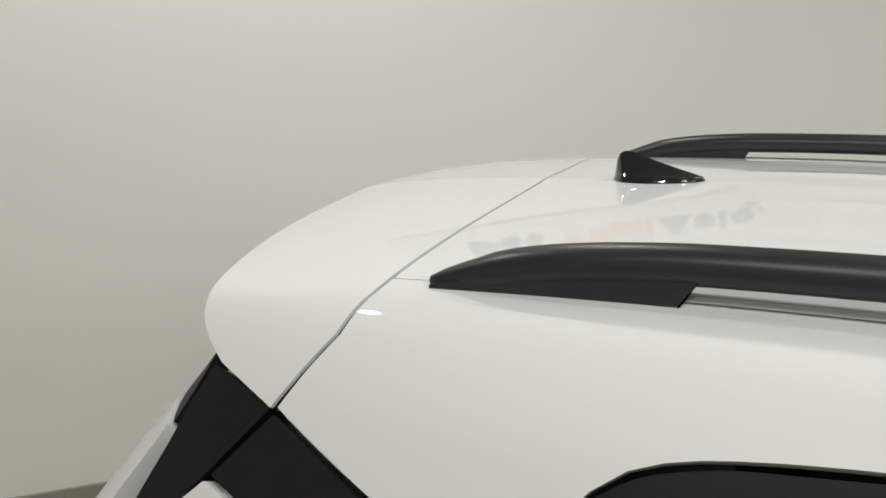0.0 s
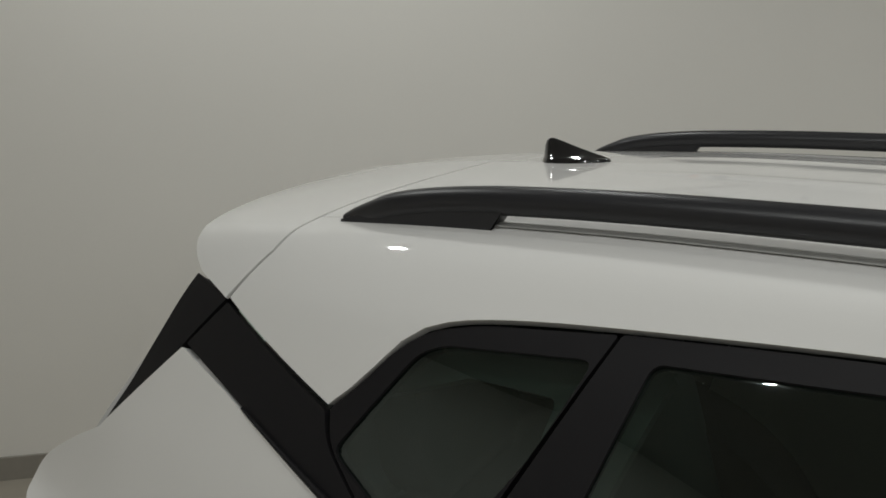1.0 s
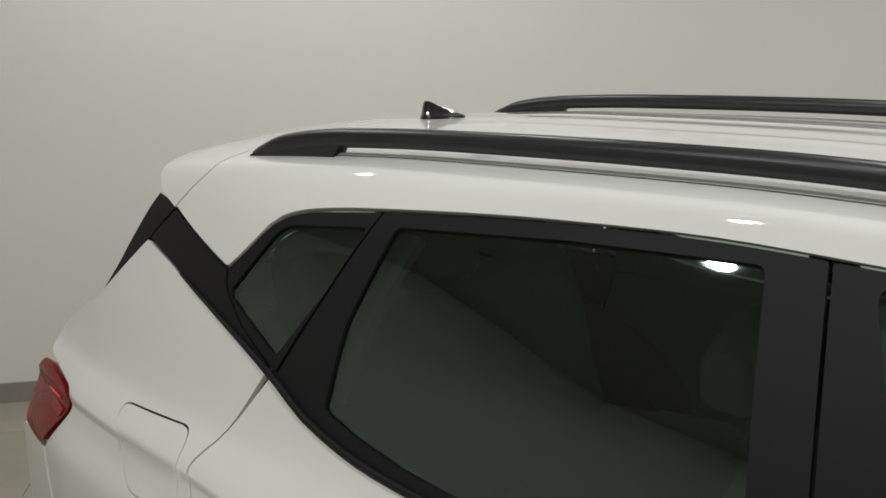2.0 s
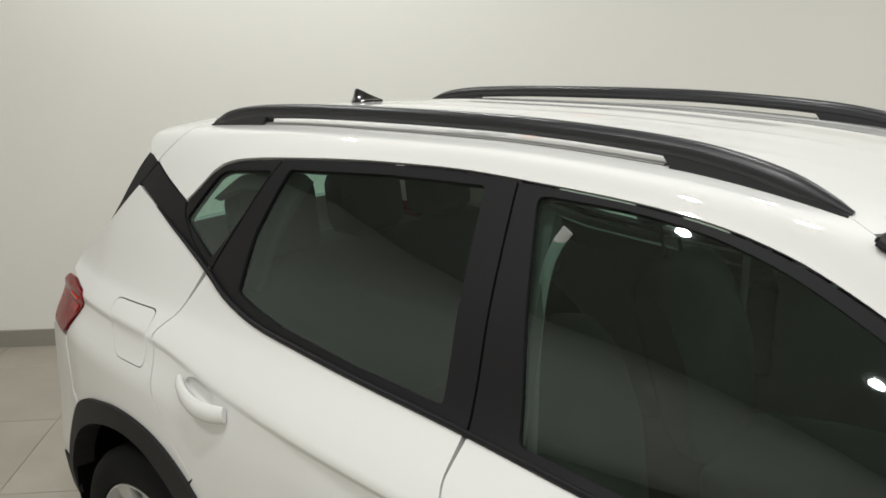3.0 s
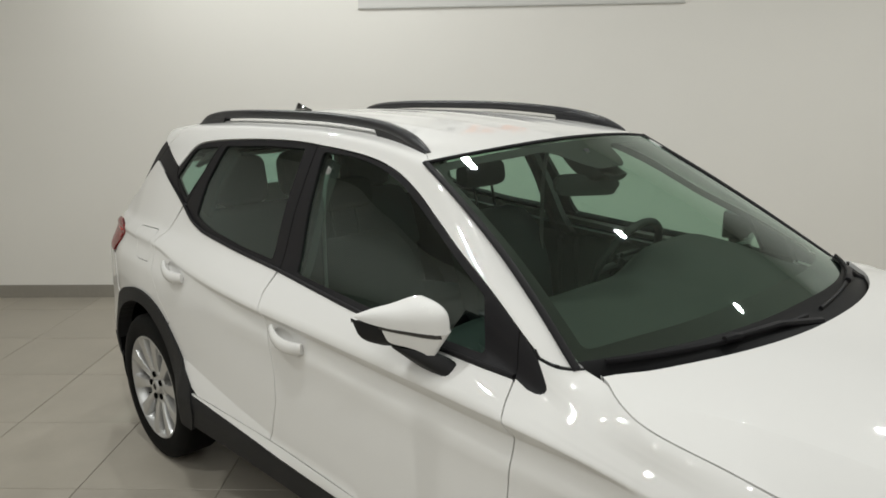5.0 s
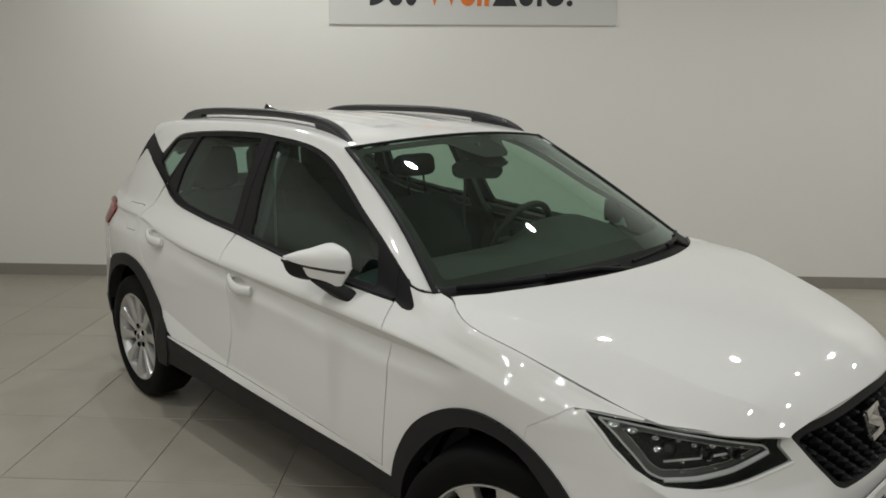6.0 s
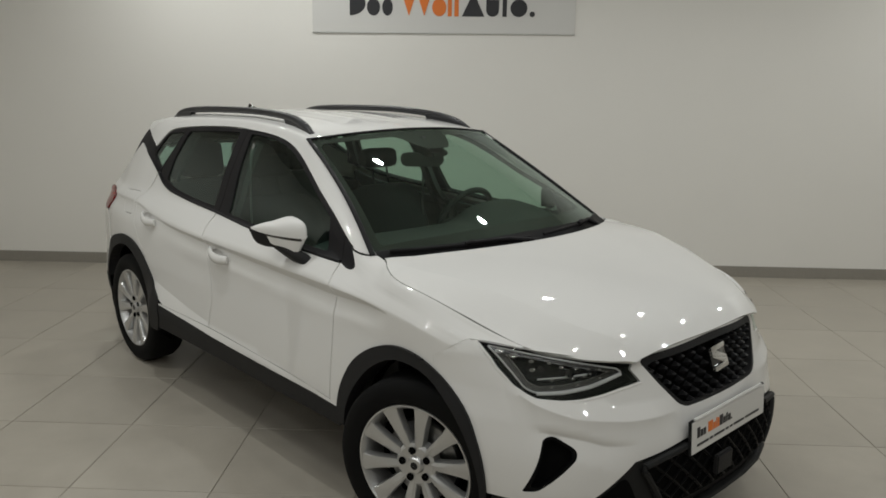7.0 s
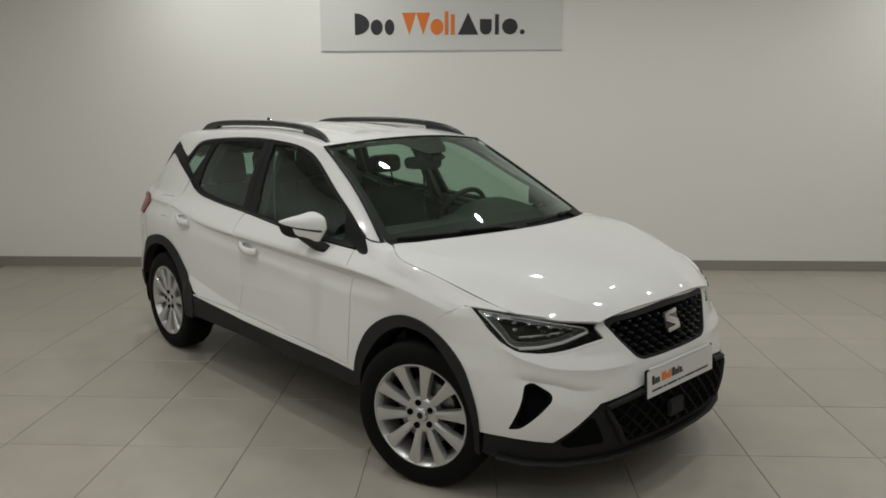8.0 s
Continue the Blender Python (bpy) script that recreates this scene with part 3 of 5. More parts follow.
FRONT_OUT = pchip([(-15, .341), (0, .344), (7, .348), (33, .372), (46, .393), (63, .409), (85, .429), (103, .436), (132, .437), (150, .425), (167, .408), (180, .40)])
FRONT_IN = pchip([(-15, .328), (0, .329), (20, .335), (57, .362), (80, .386), (100, .390), (120, .378), (140, .365), (175, .36)])
REAR_OUT = pchip([(-10, .45), (0, .505), (10, .545), (18, .53), (28, .475), (54, .437), (82, .438), (108, .450), (134, .487), (166, .49)])
REAR_IN = pchip([(-10, .362), (10, .362), (32, .362), (62, .366), (88, .383), (113, .397), (154, .45), (166, .455)])


def sweep(cx, radius, a0, a1, n=14, d=0.0):
    """An arch whose radius follows a curve over the angle."""
    return [(cx + (float(radius(a)) + d) * math.cos(radians(a)), AXLE_Z + (float(radius(a)) + d) * math.sin(radians(a)), 0) for a in np.linspace(a0, a1, n + 1)]


WINDOW_TOP = [(.004, 1.280), (.04, 1.314), (.07, 1.352), (.105, 1.376), (.16, 1.390), (.31, 1.406), (.6, 1.4235), (.8, 1.428), (1.0, 1.422), (1.15, 1.415),
              (1.29, 1.402), (1.41, 1.376), (1.53, 1.33), (1.64, 1.272), (1.74, 1.218), (1.92, 1.134), (2.09, 1.044)]
BELT = [(.168, 1.145), (.27, 1.098), (.40, 1.068), (.53, 1.056), (.69, 1.044), (.99, 1.028), (1.21, 1.014), (1.45, 1.0), (1.98, .979), (2.06, .976)]
SILL = [(.46, .476), (1.1, .473), (1.585, .461), (1.965, .447), (2.13, .432)]
STRIP = [(.47, .473), (.7, .461), (1.13, .441), (1.585, .433), (1.96, .428), (2.155, .420)]
belt_z = pchip(BELT)
sill_z = pchip(SILL)
top_z = pchip(WINDOW_TOP)


def run(curve, x0, x1, n, dz=0.0):
    return [(x0 + (x1 - x0) * k / n, float(curve(x0 + (x1 - x0) * k / n)) + dz, .004) for k in range(n + 1)]


def door_gap(d):
    """The line between the two doors, shifted by d along the car, from belt to sill."""
    return [(.985 + d, float(belt_z(.985)) - .006, .003), (.982 + d, .965), (1.0 + d, .92), (1.038 + d, .85), (1.075 + d, .72), (1.09 + d, .62), (1.062 + d, float(sill_z(1.06)) + .004, .003)]


def fender_gap(d):
    return [(2.068 + d, .968, .003), (2.078 + d, .93), (2.10 + d, .882), (2.113 + d, .862), (2.108 + d, .739), (2.107 + d, .57), (2.107 + d, float(sill_z(2.1)) + .004, .003)]


def quarter_gap(d):
    return [(.165 + d, 1.141, .003), (.115 + d, 1.058), (.066 + d, .99), (.082 + d, .945), (.105 + d, .86), (.18 + d, .77), (.27 + d, .699, .003)]


G = .0022     # half a gap
rear_edge = lambda s: -.135 - .024 * (abs(1.93 - s) / .5) ** 2     # the roof's rear edge


def folds(x0, x1):
    """Lines along both edges of the undercut below the crease."""
    xs = np.arange(x0, x1, .02)
    return [[(x, s_of_z(x, float(CREASE_Z(x)) - k * float(BAND(x)) + d)) for x in xs] for k, d in ((0, .003), (0, -.003), (1, .003), (1, -.003))]


FLARE_FOLD = [[(x, s_of_z(x, float(FLARE_Z(x)) + d)) for x in np.arange(.38, 1.4, .02)] for d in (.003, -.003)]


def bowl(x, z, up=.002):
    return on_side([(x - .012 + .060 * math.cos(a), z + up + .024 * math.sin(a) - .07 * .060 * math.cos(a), 0) for a in np.linspace(0, 2 * math.pi, 25)[:-1]], 0)


def side_of_car(surface, out, right):
    """All sheets of one side."""
    sub = {}
    # upper frame: cant rail and pillars, from the window line up to the roof's edge
    top = [(x, seam(x) - .001) for x in np.linspace(-.1555, 2.208, 111)]
    line = [(2.115, 1.0305)] + [(x, float(top_z(x)) + .002) for x in np.linspace(2.09, .004, 90)] + [(-.205, 1.352)]
    low = [(x, s_of_z(x, z)) for x, z in trail(line, .02)]
    rear = [(x, s_of_z(x, z)) for x, z in [(-.189, 1.381), (-.170, 1.409)]] + [(rear_edge(1.43), 1.43), (rear_edge(seam(-.156)), seam(-.156) - .003)]
    panel("side_frame", surface, top + low + rear, PAINT, car, out=out, step=.02, label="white roof rail and pillar sheet")
    # doors
    loop = on_side(run(belt_z, .988 + G, 2.062, 8, -.007) + fender_gap(-G)[1:] + run(sill_z, 2.05, 1.2, 5, .003) + door_gap(G)[::-1][:-1], .012)
    sub["front_door"] = panel("front_door", surface, loop, PAINT, car, [bowl(1.150, .850)], out=out, step=.025, thick=.03, lines=folds(1.0, 2.14), label="white front door with body-coloured handle")
    loop = on_side(run(belt_z, .17, .98, 8, -.007) + door_gap(-G)[1:] + run(sill_z, 1.0, .56, 4, .003) + sweep(0, REAR_OUT, 19, 54, 8, .003) + quarter_gap(G)[::-1][:-1], .012)
    sub["rear_door"] = panel("rear_door", surface, loop, PAINT, car, [bowl(.298, .907, .008)], out=out, step=.025, thick=.03, lines=folds(.0, 1.1) + FLARE_FOLD, label="white rear door with body-coloured handle")
    # wing
    line = fender_gap(G)[::-1][:-1] + [(2.066, .9715), (2.11, .9605), (2.134, .9585), (2.148, .9600), (2.156, .9645), (2.159, .972), (2.1535, .981), (2.135, 1.000), (2.112, 1.0245)]
    loop = [(x, s_of_z(x, z)) for x, z in trail([p[:2] for p in line], .02)]
    loop += [(2.214 + .736 * k / 36, 1.416) for k in range(37)]
    line = [(2.945, .839), (2.87, .847), (2.80, .853), (2.790, .848), (2.738, .810), (2.688, .777)] + [p[:2] for p in sweep(FRONT_WHEEL, FRONT_OUT, 74.2, 166, 24, .001)] + [(2.115, .428)]
    loop += [(x, s_of_z(x, z)) for x, z in trail(line, .02)]
    panel("wing", surface, loop, PAINT, car, out=out, step=.02, lines=folds(2.08, 2.46), label="white front wing")
    foot = [(2.095, s_of_z(2.095, 1.010)), (2.212, 1.445), (2.226, 1.40), (2.125, s_of_z(2.125, 1.012))]
    panel("pillar_foot_flange", surface, dense(foot, .02), DARK, car, out=out, step=.02, off=-.007, thick=.003)
    foot = [(x, s_of_z(x, z)) for x, z in ((2.096, 1.043), (2.104, 1.036), (2.113, 1.0275))]
    foot = np.array(trail(foot + [(2.165, .5 * (foot[-1][1] + 1.418) + .004), (2.213, 1.418)], .01))
    at = surface(foot) + normals_of(surface, foot) * out * .0002
    part("pillar_joint", tube(at, .0028, 6), SATIN_BLACK, car, "thin dark joint at the pillar foot")
    shelf_uv = [(2.29, 1.385), (2.95, 1.385), (2.95, 1.47), (2.36, 1.47), (2.29, 1.435)]
    panel("bonnet_flange", surface, shelf_uv, DARK, car, out=out, step=.04, off=-.010, thick=.003)
    for x, z in ((1.150, .850), (.298, .907)):
        panel("handle_backing", surface, on_side([(x - .10, z - .03), (x - .10, z + .045), (x + .08, z + .045), (x + .08, z - .03)], .01), PAINT, sub["front_door" if x > 1 else "rear_door"], out=out, step=.03, off=-.026, thick=.002)
    seam_line = [(2.800, .853), (2.738, .8095), (2.680, .771)]
    flange = [(x + .007, s_of_z(x, z - .010)) for x, z in trail(seam_line, .02)] + [(x - .007, s_of_z(x, z + .010)) for x, z in trail(seam_line[::-1], .02)]
    panel("wing_flange", surface, flange, PAINT, car, out=out, step=.02, off=-.003, thick=.003)
    # rear quarter
    loop = on_side([(-.262, 1.284, .004), (-.16, 1.257), (-.07, 1.2265), (.04, 1.189), (.160, 1.147, .003)] + quarter_gap(-G)[1:] + sweep(0, REAR_OUT, 55, 132, 16, .003)
                   + [(-.395, .70, .01), (-.432, .856, .01), (-.349, .955, .012), (-.364, .991, .025), (-.556, 1.014, .03), (-.552, 1.058, .045), (-.47, 1.112, .04), (-.402, 1.148, .005)], .012)
    FLAP = [(-.183, 1.016, .03), (.028, 1.024, .03), (.052, .902, .025), (-.09, .900, .03)]
    mid_x, mid_z = -.05, .96
    hole = on_side([(mid_x + (x - mid_x) * 1.02, mid_z + (z - mid_z) * 1.04, r) for x, z, r in FLAP], .02)
    quarter = panel("rear_quarter", surface, loop, PAINT, car, [hole] if right else [], out=out, step=.025, lines=folds(-.36, .2), label="white rear quarter panel")
    if right:
        panel("fuel_flap", surface, on_side(FLAP, .02), PAINT, quarter, out=out, step=.03, label="white fuel filler flap")
    LAMP = [(-.530, 1.006, .04), (-.368, .986, .04), (-.352, .956, .035), (-.436, .864, .012), (-.546, .870, .015), (-.558, .960, .05)]
    lamp = panel("tail_lamp", surface, on_side(LAMP, .01), RED_LENS, car, out=out, step=.02, off=.003, thick=.05, label="red tail lamp wrapping round the corner",
                 relief=lambda uv: .006 * np.sin(np.clip((uv[:, 0] + .58) / .23, 0, 1) * np.pi))
    # the lens's glint, painted as a sliver of brighter red
    panel("lens_glint", surface, on_side([(-.455, .972, .003), (-.395, .968, .003), (-.391, .961, .003), (-.455, .963, .003)], .003), RED_GLINT, lamp, out=out, step=.03, off=.012, thick=.006, label="bright red strip painted as a glint on the lens")
    panel("lens_facet", surface, on_side([(-.515, .960, .01), (-.372, .948, .01), (-.385, .926, .01), (-.515, .944, .01)], .008), RED_FACET, lamp, out=out, step=.02, off=.0085, thick=.005, label="brighter red facet")
    panel("lens_facet", surface, on_side([(-.551, .965, .006), (-.531, .980, .006), (-.522, .880, .006), (-.542, .878, .006)], .006), RED_FACET, lamp, out=out, step=.02, off=.006, thick=.005, label="brighter red edge")
    loop = on_side([(-.352, .666, .004), (-.40, .698, .004), (-.437, .852, .006), (-.57, .860, .01), (-.575, .44, .01), (-.476, .44, .004), (-.45, .53), (-.41, .60)], .012)
    panel("rear_bumper_corner", surface, loop, PAINT, car, out=out, step=.03, off=.002, label="white rear bumper corner")
    loop = on_side([(-.476, .436, .004), (-.57, .436, .004), (-.53, .34, .01), (-.46, .33, .01)], .012)
    panel("rear_lower_bumper", surface, loop, BLACK_PLASTIC, car, out=out, step=.04, off=.006, label="dark grey plastic rear bumper foot")
    # tailgate's black side trim, between spoiler and quarter
    loop = on_side([(-.213, 1.352, .003), (-.296, 1.366, .003), (-.318, 1.300), (-.352, 1.225), (-.400, 1.148, .003), (-.33, 1.215), (-.266, 1.287, .003)], .02)
    panel("tailgate_trim", surface, loop, SATIN_BLACK, car, out=out, step=.03, off=-.003, thick=.03, label="matt black tailgate side trim")
    # black pillar cover and windows
    loop = on_side([(-.208, 1.347, .003), (-.0, 1.275, .003), (.012, 1.245), (.07, 1.20), (.160, 1.150, .003), (.04, 1.192), (-.07, 1.2295), (-.16, 1.260), (-.258, 1.289, .003)], .02)
    panel("pillar_cover", surface, loop, SATIN_BLACK, car, out=out, off=-.002, label="matt black rear pillar cover")
    outer = on_side([(.006, 1.279, .004), (.04, 1.312), (.07, 1.350), (.105, 1.374), (.16, 1.388), (.30, 1.403, .004), (.174, 1.146, .004), (.075, 1.20), (.016, 1.246)], .02)
    hole = on_side([(.022, 1.240), (.098, 1.352), (.125, 1.364), (.285, 1.380), (.245, 1.29), (.168, 1.168)], .015)
    sub["quarter_frame"] = panel("quarter_window", surface, outer, SATIN_BLACK, car, [hole], out=out, off=-.003, thick=.02, label="black frame of the fixed rear quarter window")
    panel("pane", surface, hole, SIDE_GLASS, sub["quarter_frame"], out=out, off=-.008, thick=.003, step=.05)
    outer = on_side([(.178, 1.140, .004), (.304, 1.404, .004)] + run(top_z, .34, .93, 12, -.002) + [(.932, 1.422, .003), (.983, 1.026, .003), (.69, 1.042), (.53, 1.054), (.40, 1.066), (.27, 1.096)], .02)
    hole = on_side([(.292, 1.118), (.295, 1.243), (.338, 1.387), (.61, 1.403), (.868, 1.409), (.918, 1.050), (.68, 1.060), (.46, 1.080), (.36, 1.098)], .012)
    w = panel("window_frame", surface, outer, SATIN_BLACK, sub["rear_door"], [hole], out=out, off=-.003, thick=.02, label="satin black window frame")
    panel("pane", surface, hole, SIDE_GLASS, sub["rear_door"], out=out, off=-.009, thick=.003, step=.05)
    outer = on_side([(.937, 1.422, .003)] + run(top_z, .96, 2.01, 40, -.002) + [(2.035, 1.072, .004), (2.058, .978, .004),
                     (1.98, .980), (1.45, 1.002), (1.21, 1.016), (.988, 1.026, .003)], .02)
    pane_top = pchip([(.982, 1.407), (1.15, 1.403), (1.28, 1.390), (1.40, 1.361), (1.53, 1.308), (1.64, 1.251), (1.74, 1.198), (1.90, 1.122)])
    hole = on_side([(.984, 1.403, .02)] + run(pane_top, 1.01, 1.88, 34) + [(1.90, 1.122), (1.945, .997), (1.45, 1.016), (1.085, 1.036)], .012)
    panel("window_frame", surface, outer, SATIN_BLACK, sub["front_door"], [hole], out=out, off=-.003, thick=.02, label="satin black window frame")
    panel("pane", surface, hole, SIDE_GLASS, sub["front_door"], out=out, off=-.009, thick=.003, step=.05)
    loop = on_side([(2.04, 1.070, .004), (2.088, 1.042, .02), (2.168, .978, .012), (2.154, .956, .012), (2.11, .958, .02), (2.063, .972, .004)], .02)
    panel("corner_cover", surface, loop, SATIN_BLACK, car, out=out, off=-.002, label="black triangular cover at the windscreen pillar foot")
    belt = [(-.13, 1.253), (-.07, 1.2325), (.04, 1.195)] + BELT
    line = np.array([(x, s_of_z(x, z - .002)) for x, z in trail([(x, float(pchip(belt)(x))) for x in np.linspace(-.12, 2.06, 70)], .05)])
    at = surface(line) + normals_of(surface, line) * out * .002
    part("belt_moulding", tube(at, [.0065 * min(1, .25 + k / 12) for k in range(len(at))], 8), SATIN_BLACK, car, "slim black moulding along the window sills")
    # dark cladding: sill and arches
    strip = on_side([(x, z + .001) for x, z in SILL] + [(2.15, .4215)] + [(x, z + .001) for x, z in STRIP[::-1]], .002)
    panel("sill_strip", surface, strip, PAINT, car, out=out, off=.001, step=.03, relief=lambda uv: .003 * np.clip((sill_z(uv[:, 0]) - surface(uv)[:, 2]) / .036, 0, 1), label="white painted sill strip below the doors")
    sill = on_side([(.46, .345, .01)] + [(x, z - .002, .003) for x, z in STRIP] + [(2.175, .412, .003), (2.175, .345, .01)], .02)
    panel("sill_cladding", surface, sill, BLACK_PLASTIC, car, out=out, off=.004, thick=.06, label="dark grey plastic sill cladding")
    loop = [(x, s_of_z(x, z)) for x, z, _ in sweep(REAR_WHEEL, REAR_OUT, 0, 166, 42, .004) + sweep(REAR_WHEEL, REAR_IN, 166, 0, 30)]
    panel("arch_cladding", surface, loop, BLACK_PLASTIC, car, out=out, off=.010, thick=.06, label="dark grey plastic wheel arch cladding")
    loop = [(x, s_of_z(x, z)) for x, z, _ in sweep(FRONT_WHEEL, FRONT_OUT, -12, 174, 44, .005) + sweep(FRONT_WHEEL, FRONT_IN, 174, -12, 30)]
    panel("arch_cladding", surface, loop, BLACK_PLASTIC, car, out=out, off=.010, thick=.06, label="dark grey plastic wheel arch cladding")
    # inner skin that closes the joints
    loop = on_side([(.45, .37), (.10, .80), (-.35, .78), (-.42, .98), (0, 1.03), (2.0, .95), (2.35, .9), (2.35, .80), (2.05, .7), (2.05, .37)], .0)
    panel("inner_skin", surface, loop, DARK, car, out=out, off=-.035, thick=.005, step=.08)
    return sub


right = side_of_car(RIGHT, 1, True)
left = side_of_car(LEFT, -1, False)

# roof and rear spoiler, over both sides
loop = [(x, seam(x) + .001) for x in np.linspace(-.155, 1.51, 61)]
front_edge = lambda s: 1.512 + .078 * (1 - (min(abs(1.93 - s), .505) / .505) ** 2)
loop += [(front_edge(s), s) for s in np.linspace(1.45, 3.86 - 1.45, 30)]
loop += [(x, 3.86 - seam(x) - .001) for x in np.linspace(1.51, -.155, 61)]
loop += [(rear_edge(s), s) for s in np.linspace(3.86 - 1.47, 1.47, 139)]
RIBS = (.115, .30)


def roof_ribs(uv):
    """Shallow beads along the roof."""
    y = np.abs(RIGHT(uv)[:, 1])
    ends_ = np.clip((uv[:, 0] - .12) / .15, 0, 1) * np.clip((1.45 - uv[:, 0]) / .2, 0, 1)
    return ends_ * sum(.0022 * np.exp(-((y - r) / .022) ** 2) for r in RIBS)


rib_lines = [[(x, s_of_w(x, r + d) if side_ > 0 else 3.86 - s_of_w(x, r + d)) for x in np.arange(.0, 1.46, .03)] for side_ in (1, -1) for r in RIBS for d in (-.033, -.02, -.009, 0, .009, .02, .033)]
panel("roof", RIGHT, loop, PAINT, car, out=1, step=.03, relief=roof_ribs, lines=rib_lines, label="white painted roof with shallow beads")

SPOILER_END = pchip([(-.549, -.285), (-.533, -.312), (-.51, -.337), (-.48, -.351), (-.40, -.372), (-.26, -.400), (0, -.430)])
loop = [(rear_edge(s) - .0048, s) for s in np.linspace(1.425, 3.86 - 1.425, 153)]
down = [(-.1755, s_of_z(-.17, 1.409)), (-.1945, s_of_z(-.19, 1.381)), (-.213, s_of_z(-.207, 1.351))]
loop += [(x, 3.86 - s) for x, s in down]
tail = [(float(SPOILER_END(-w)), s_of_w(float(SPOILER_END(-w)), w)) for w in [.549, .541, .533, .521, .51, .495, .48, .45, .40, .34, .28, .2, .12, .05]]
loop += [(x, 3.86 - s) for x, s in tail] + tail[::-1] + down[::-1]
panel("spoiler", RIGHT, loop, PAINT, car, out=1, step=.02, thick=.035, label="white roof spoiler")

joint = [(x, s) for x, s in down[::-1]] + [(rear_edge(s) - .004, s) for s in np.linspace(1.43, 2.43, 101)] + [(x, 3.86 - s) for x, s in down]
panel("roof_joint", RIGHT, [(x + .013, s) for x, s in joint] + [(x - .013, s) for x, s in joint[::-1]], DARK, car, out=1, step=.03, off=-.0045, thick=.004, label="dark joint before the spoiler")

# underside
rounded_box("underbody", (3.5, 1.40, .12), pose(1.3, 0, .32), DARK, car, .03, label="dark underside")

# bonnet
edge = [(x, float(HOOD_W(x))) for x in np.linspace(2.25, 3.203, 60)]
nose = [(3.203 + .033 * (1 - (y / .41) ** 2), y) for y in np.linspace(.40, -.40, 22)]
cowl = [(2.250 + .235 * (1 - (abs(y) / .715) ** 2.4), y) for y in np.linspace(-.705, .705, 32)]
loop = [(x, -y) for x, y in edge][::-1] + cowl + edge + nose
crease = [[(x, s * (float(FOLD_Y(x)) + d)) for x in np.arange(2.36, 3.2, .02)] for s in (1, -1) for d in (.003, -.003)]
panel("bonnet", Hd, loop, PAINT, car, out=1, step=.03, thick=.014, lines=crease, label="white bonnet with two soft creases")

# windscreen
loop = dense(fillet([(-1, 0, .05), (1, 0, .05), (1, 1, .03), (-1, 1, .03)], .03), .03)
ws = panel("windscreen", Wi, loop, FRONT_GLASS, car, out=-1 if normals_of(Wi, np.array([[0.0, .5]]))[0][2] < 0 else 1, step=.06, thick=.004)

# nose
def nose_loop(points, radius=.015, step=.015, mirror=False):
    lp = dense(fillet(points, radius), step)
    if mirror:
        lp = [(-w, z) for w, z in lp][::-1]
    return [nose_uv(w, z) for w, z in lp]


HEADLAMP = [(-.777, .853, .003), (-.707, .841), (-.606, .824), (-.492, .796), (-.412, .782, .006), (-.425, .768, .008), (-.398, .726, .006), (-.477, .713), (-.536, .700), (-.594, .690, .02), (-.645, .687), (-.704, .691, .02), (-.741, .727), (-.761, .774), (-.773, .824)]
GRILLE_R = [(-.345, .800, .02), (-.389, .787, .02), (-.335, .712), (-.272, .635, .02), (-.235, .618, .02)]
grille = GRILLE_R + [(-w, z, *r) for w, z, *r in GRILLE_R[::-1]] + [(0, .818, .1)]
FOG = [(-.712, .572, .014), (-.688, .583, .014), (-.640, .540, .018), (-.645, .512, .012), (-.735, .394, .012), (-.760, .388, .008)]
low_r = [(-.80, .355, .004), (-.74, .348), (-.645, .338, .01), (-.478, .484, .03), (-.276, .520, .03)]
lower = low_r + [(-w, z, *r) for w, z, *r in low_r[::-1]]
up = [nose_uv(w, z) for w, z in trail([(-.777, .8545), (-.707, .8424), (-.606, .8254), (-.492, .7974), (-.412, .784), (-.400, .796), (-.345, .806), (-.2, .818), (-.01, .824)], .02)]
lo = [nose_uv(w, z) for w, z in trail([(-.01, .523), (-.276, .523), (-.478, .488), (-.645, .342), (-.74, .352), (-.77, .355)], .02)]


def nose_at(x, z):
    """Nose coordinates of the car's right side by x and height."""
    c = max(0, (x - 2.6) / (float(NOSE_X(z)) - 2.6)) ** (float(NOSE_N(z)) / 2)
    return (-math.acos(min(1, c)), z)


side_cut = [nose_at(x, z) for x, z in [p[:2] for p in sweep(FRONT_WHEEL, FRONT_OUT, 5, 74, 14, -.004)] + [(2.689, .7762), (2.739, .8092), (2.791, .8473)]]
outline = up + [(-a, z) for a, z in up[::-1]] + [(-a, z) for a, z in side_cut[::-1]] + [(-a, z) for a, z in lo[::-1]] + lo + side_cut
SHELF = [(.735, .702), (.727, .694), (.714, .679), (.677, .656), (.615, .632), (.539, .622), (.45, .614), (.387, .614), (.30, .616)]
VISOR = [(.71, .590), (.684, .584), (.614, .566), (.557, .546), (.507, .541), (.46, .54)]
shelf_z, visor_z = pchip(SHELF[::-1]), pchip(VISOR[::-1])


def nose_line(line, dz):
    """A fold over both halves of the nose."""
    half = [nose_uv(-w, z + dz) for w, z in trail([(w, float(pchip(line[::-1])(w))) for w in np.linspace(line[0][0], line[-1][0], 24)], .02)]
    return half


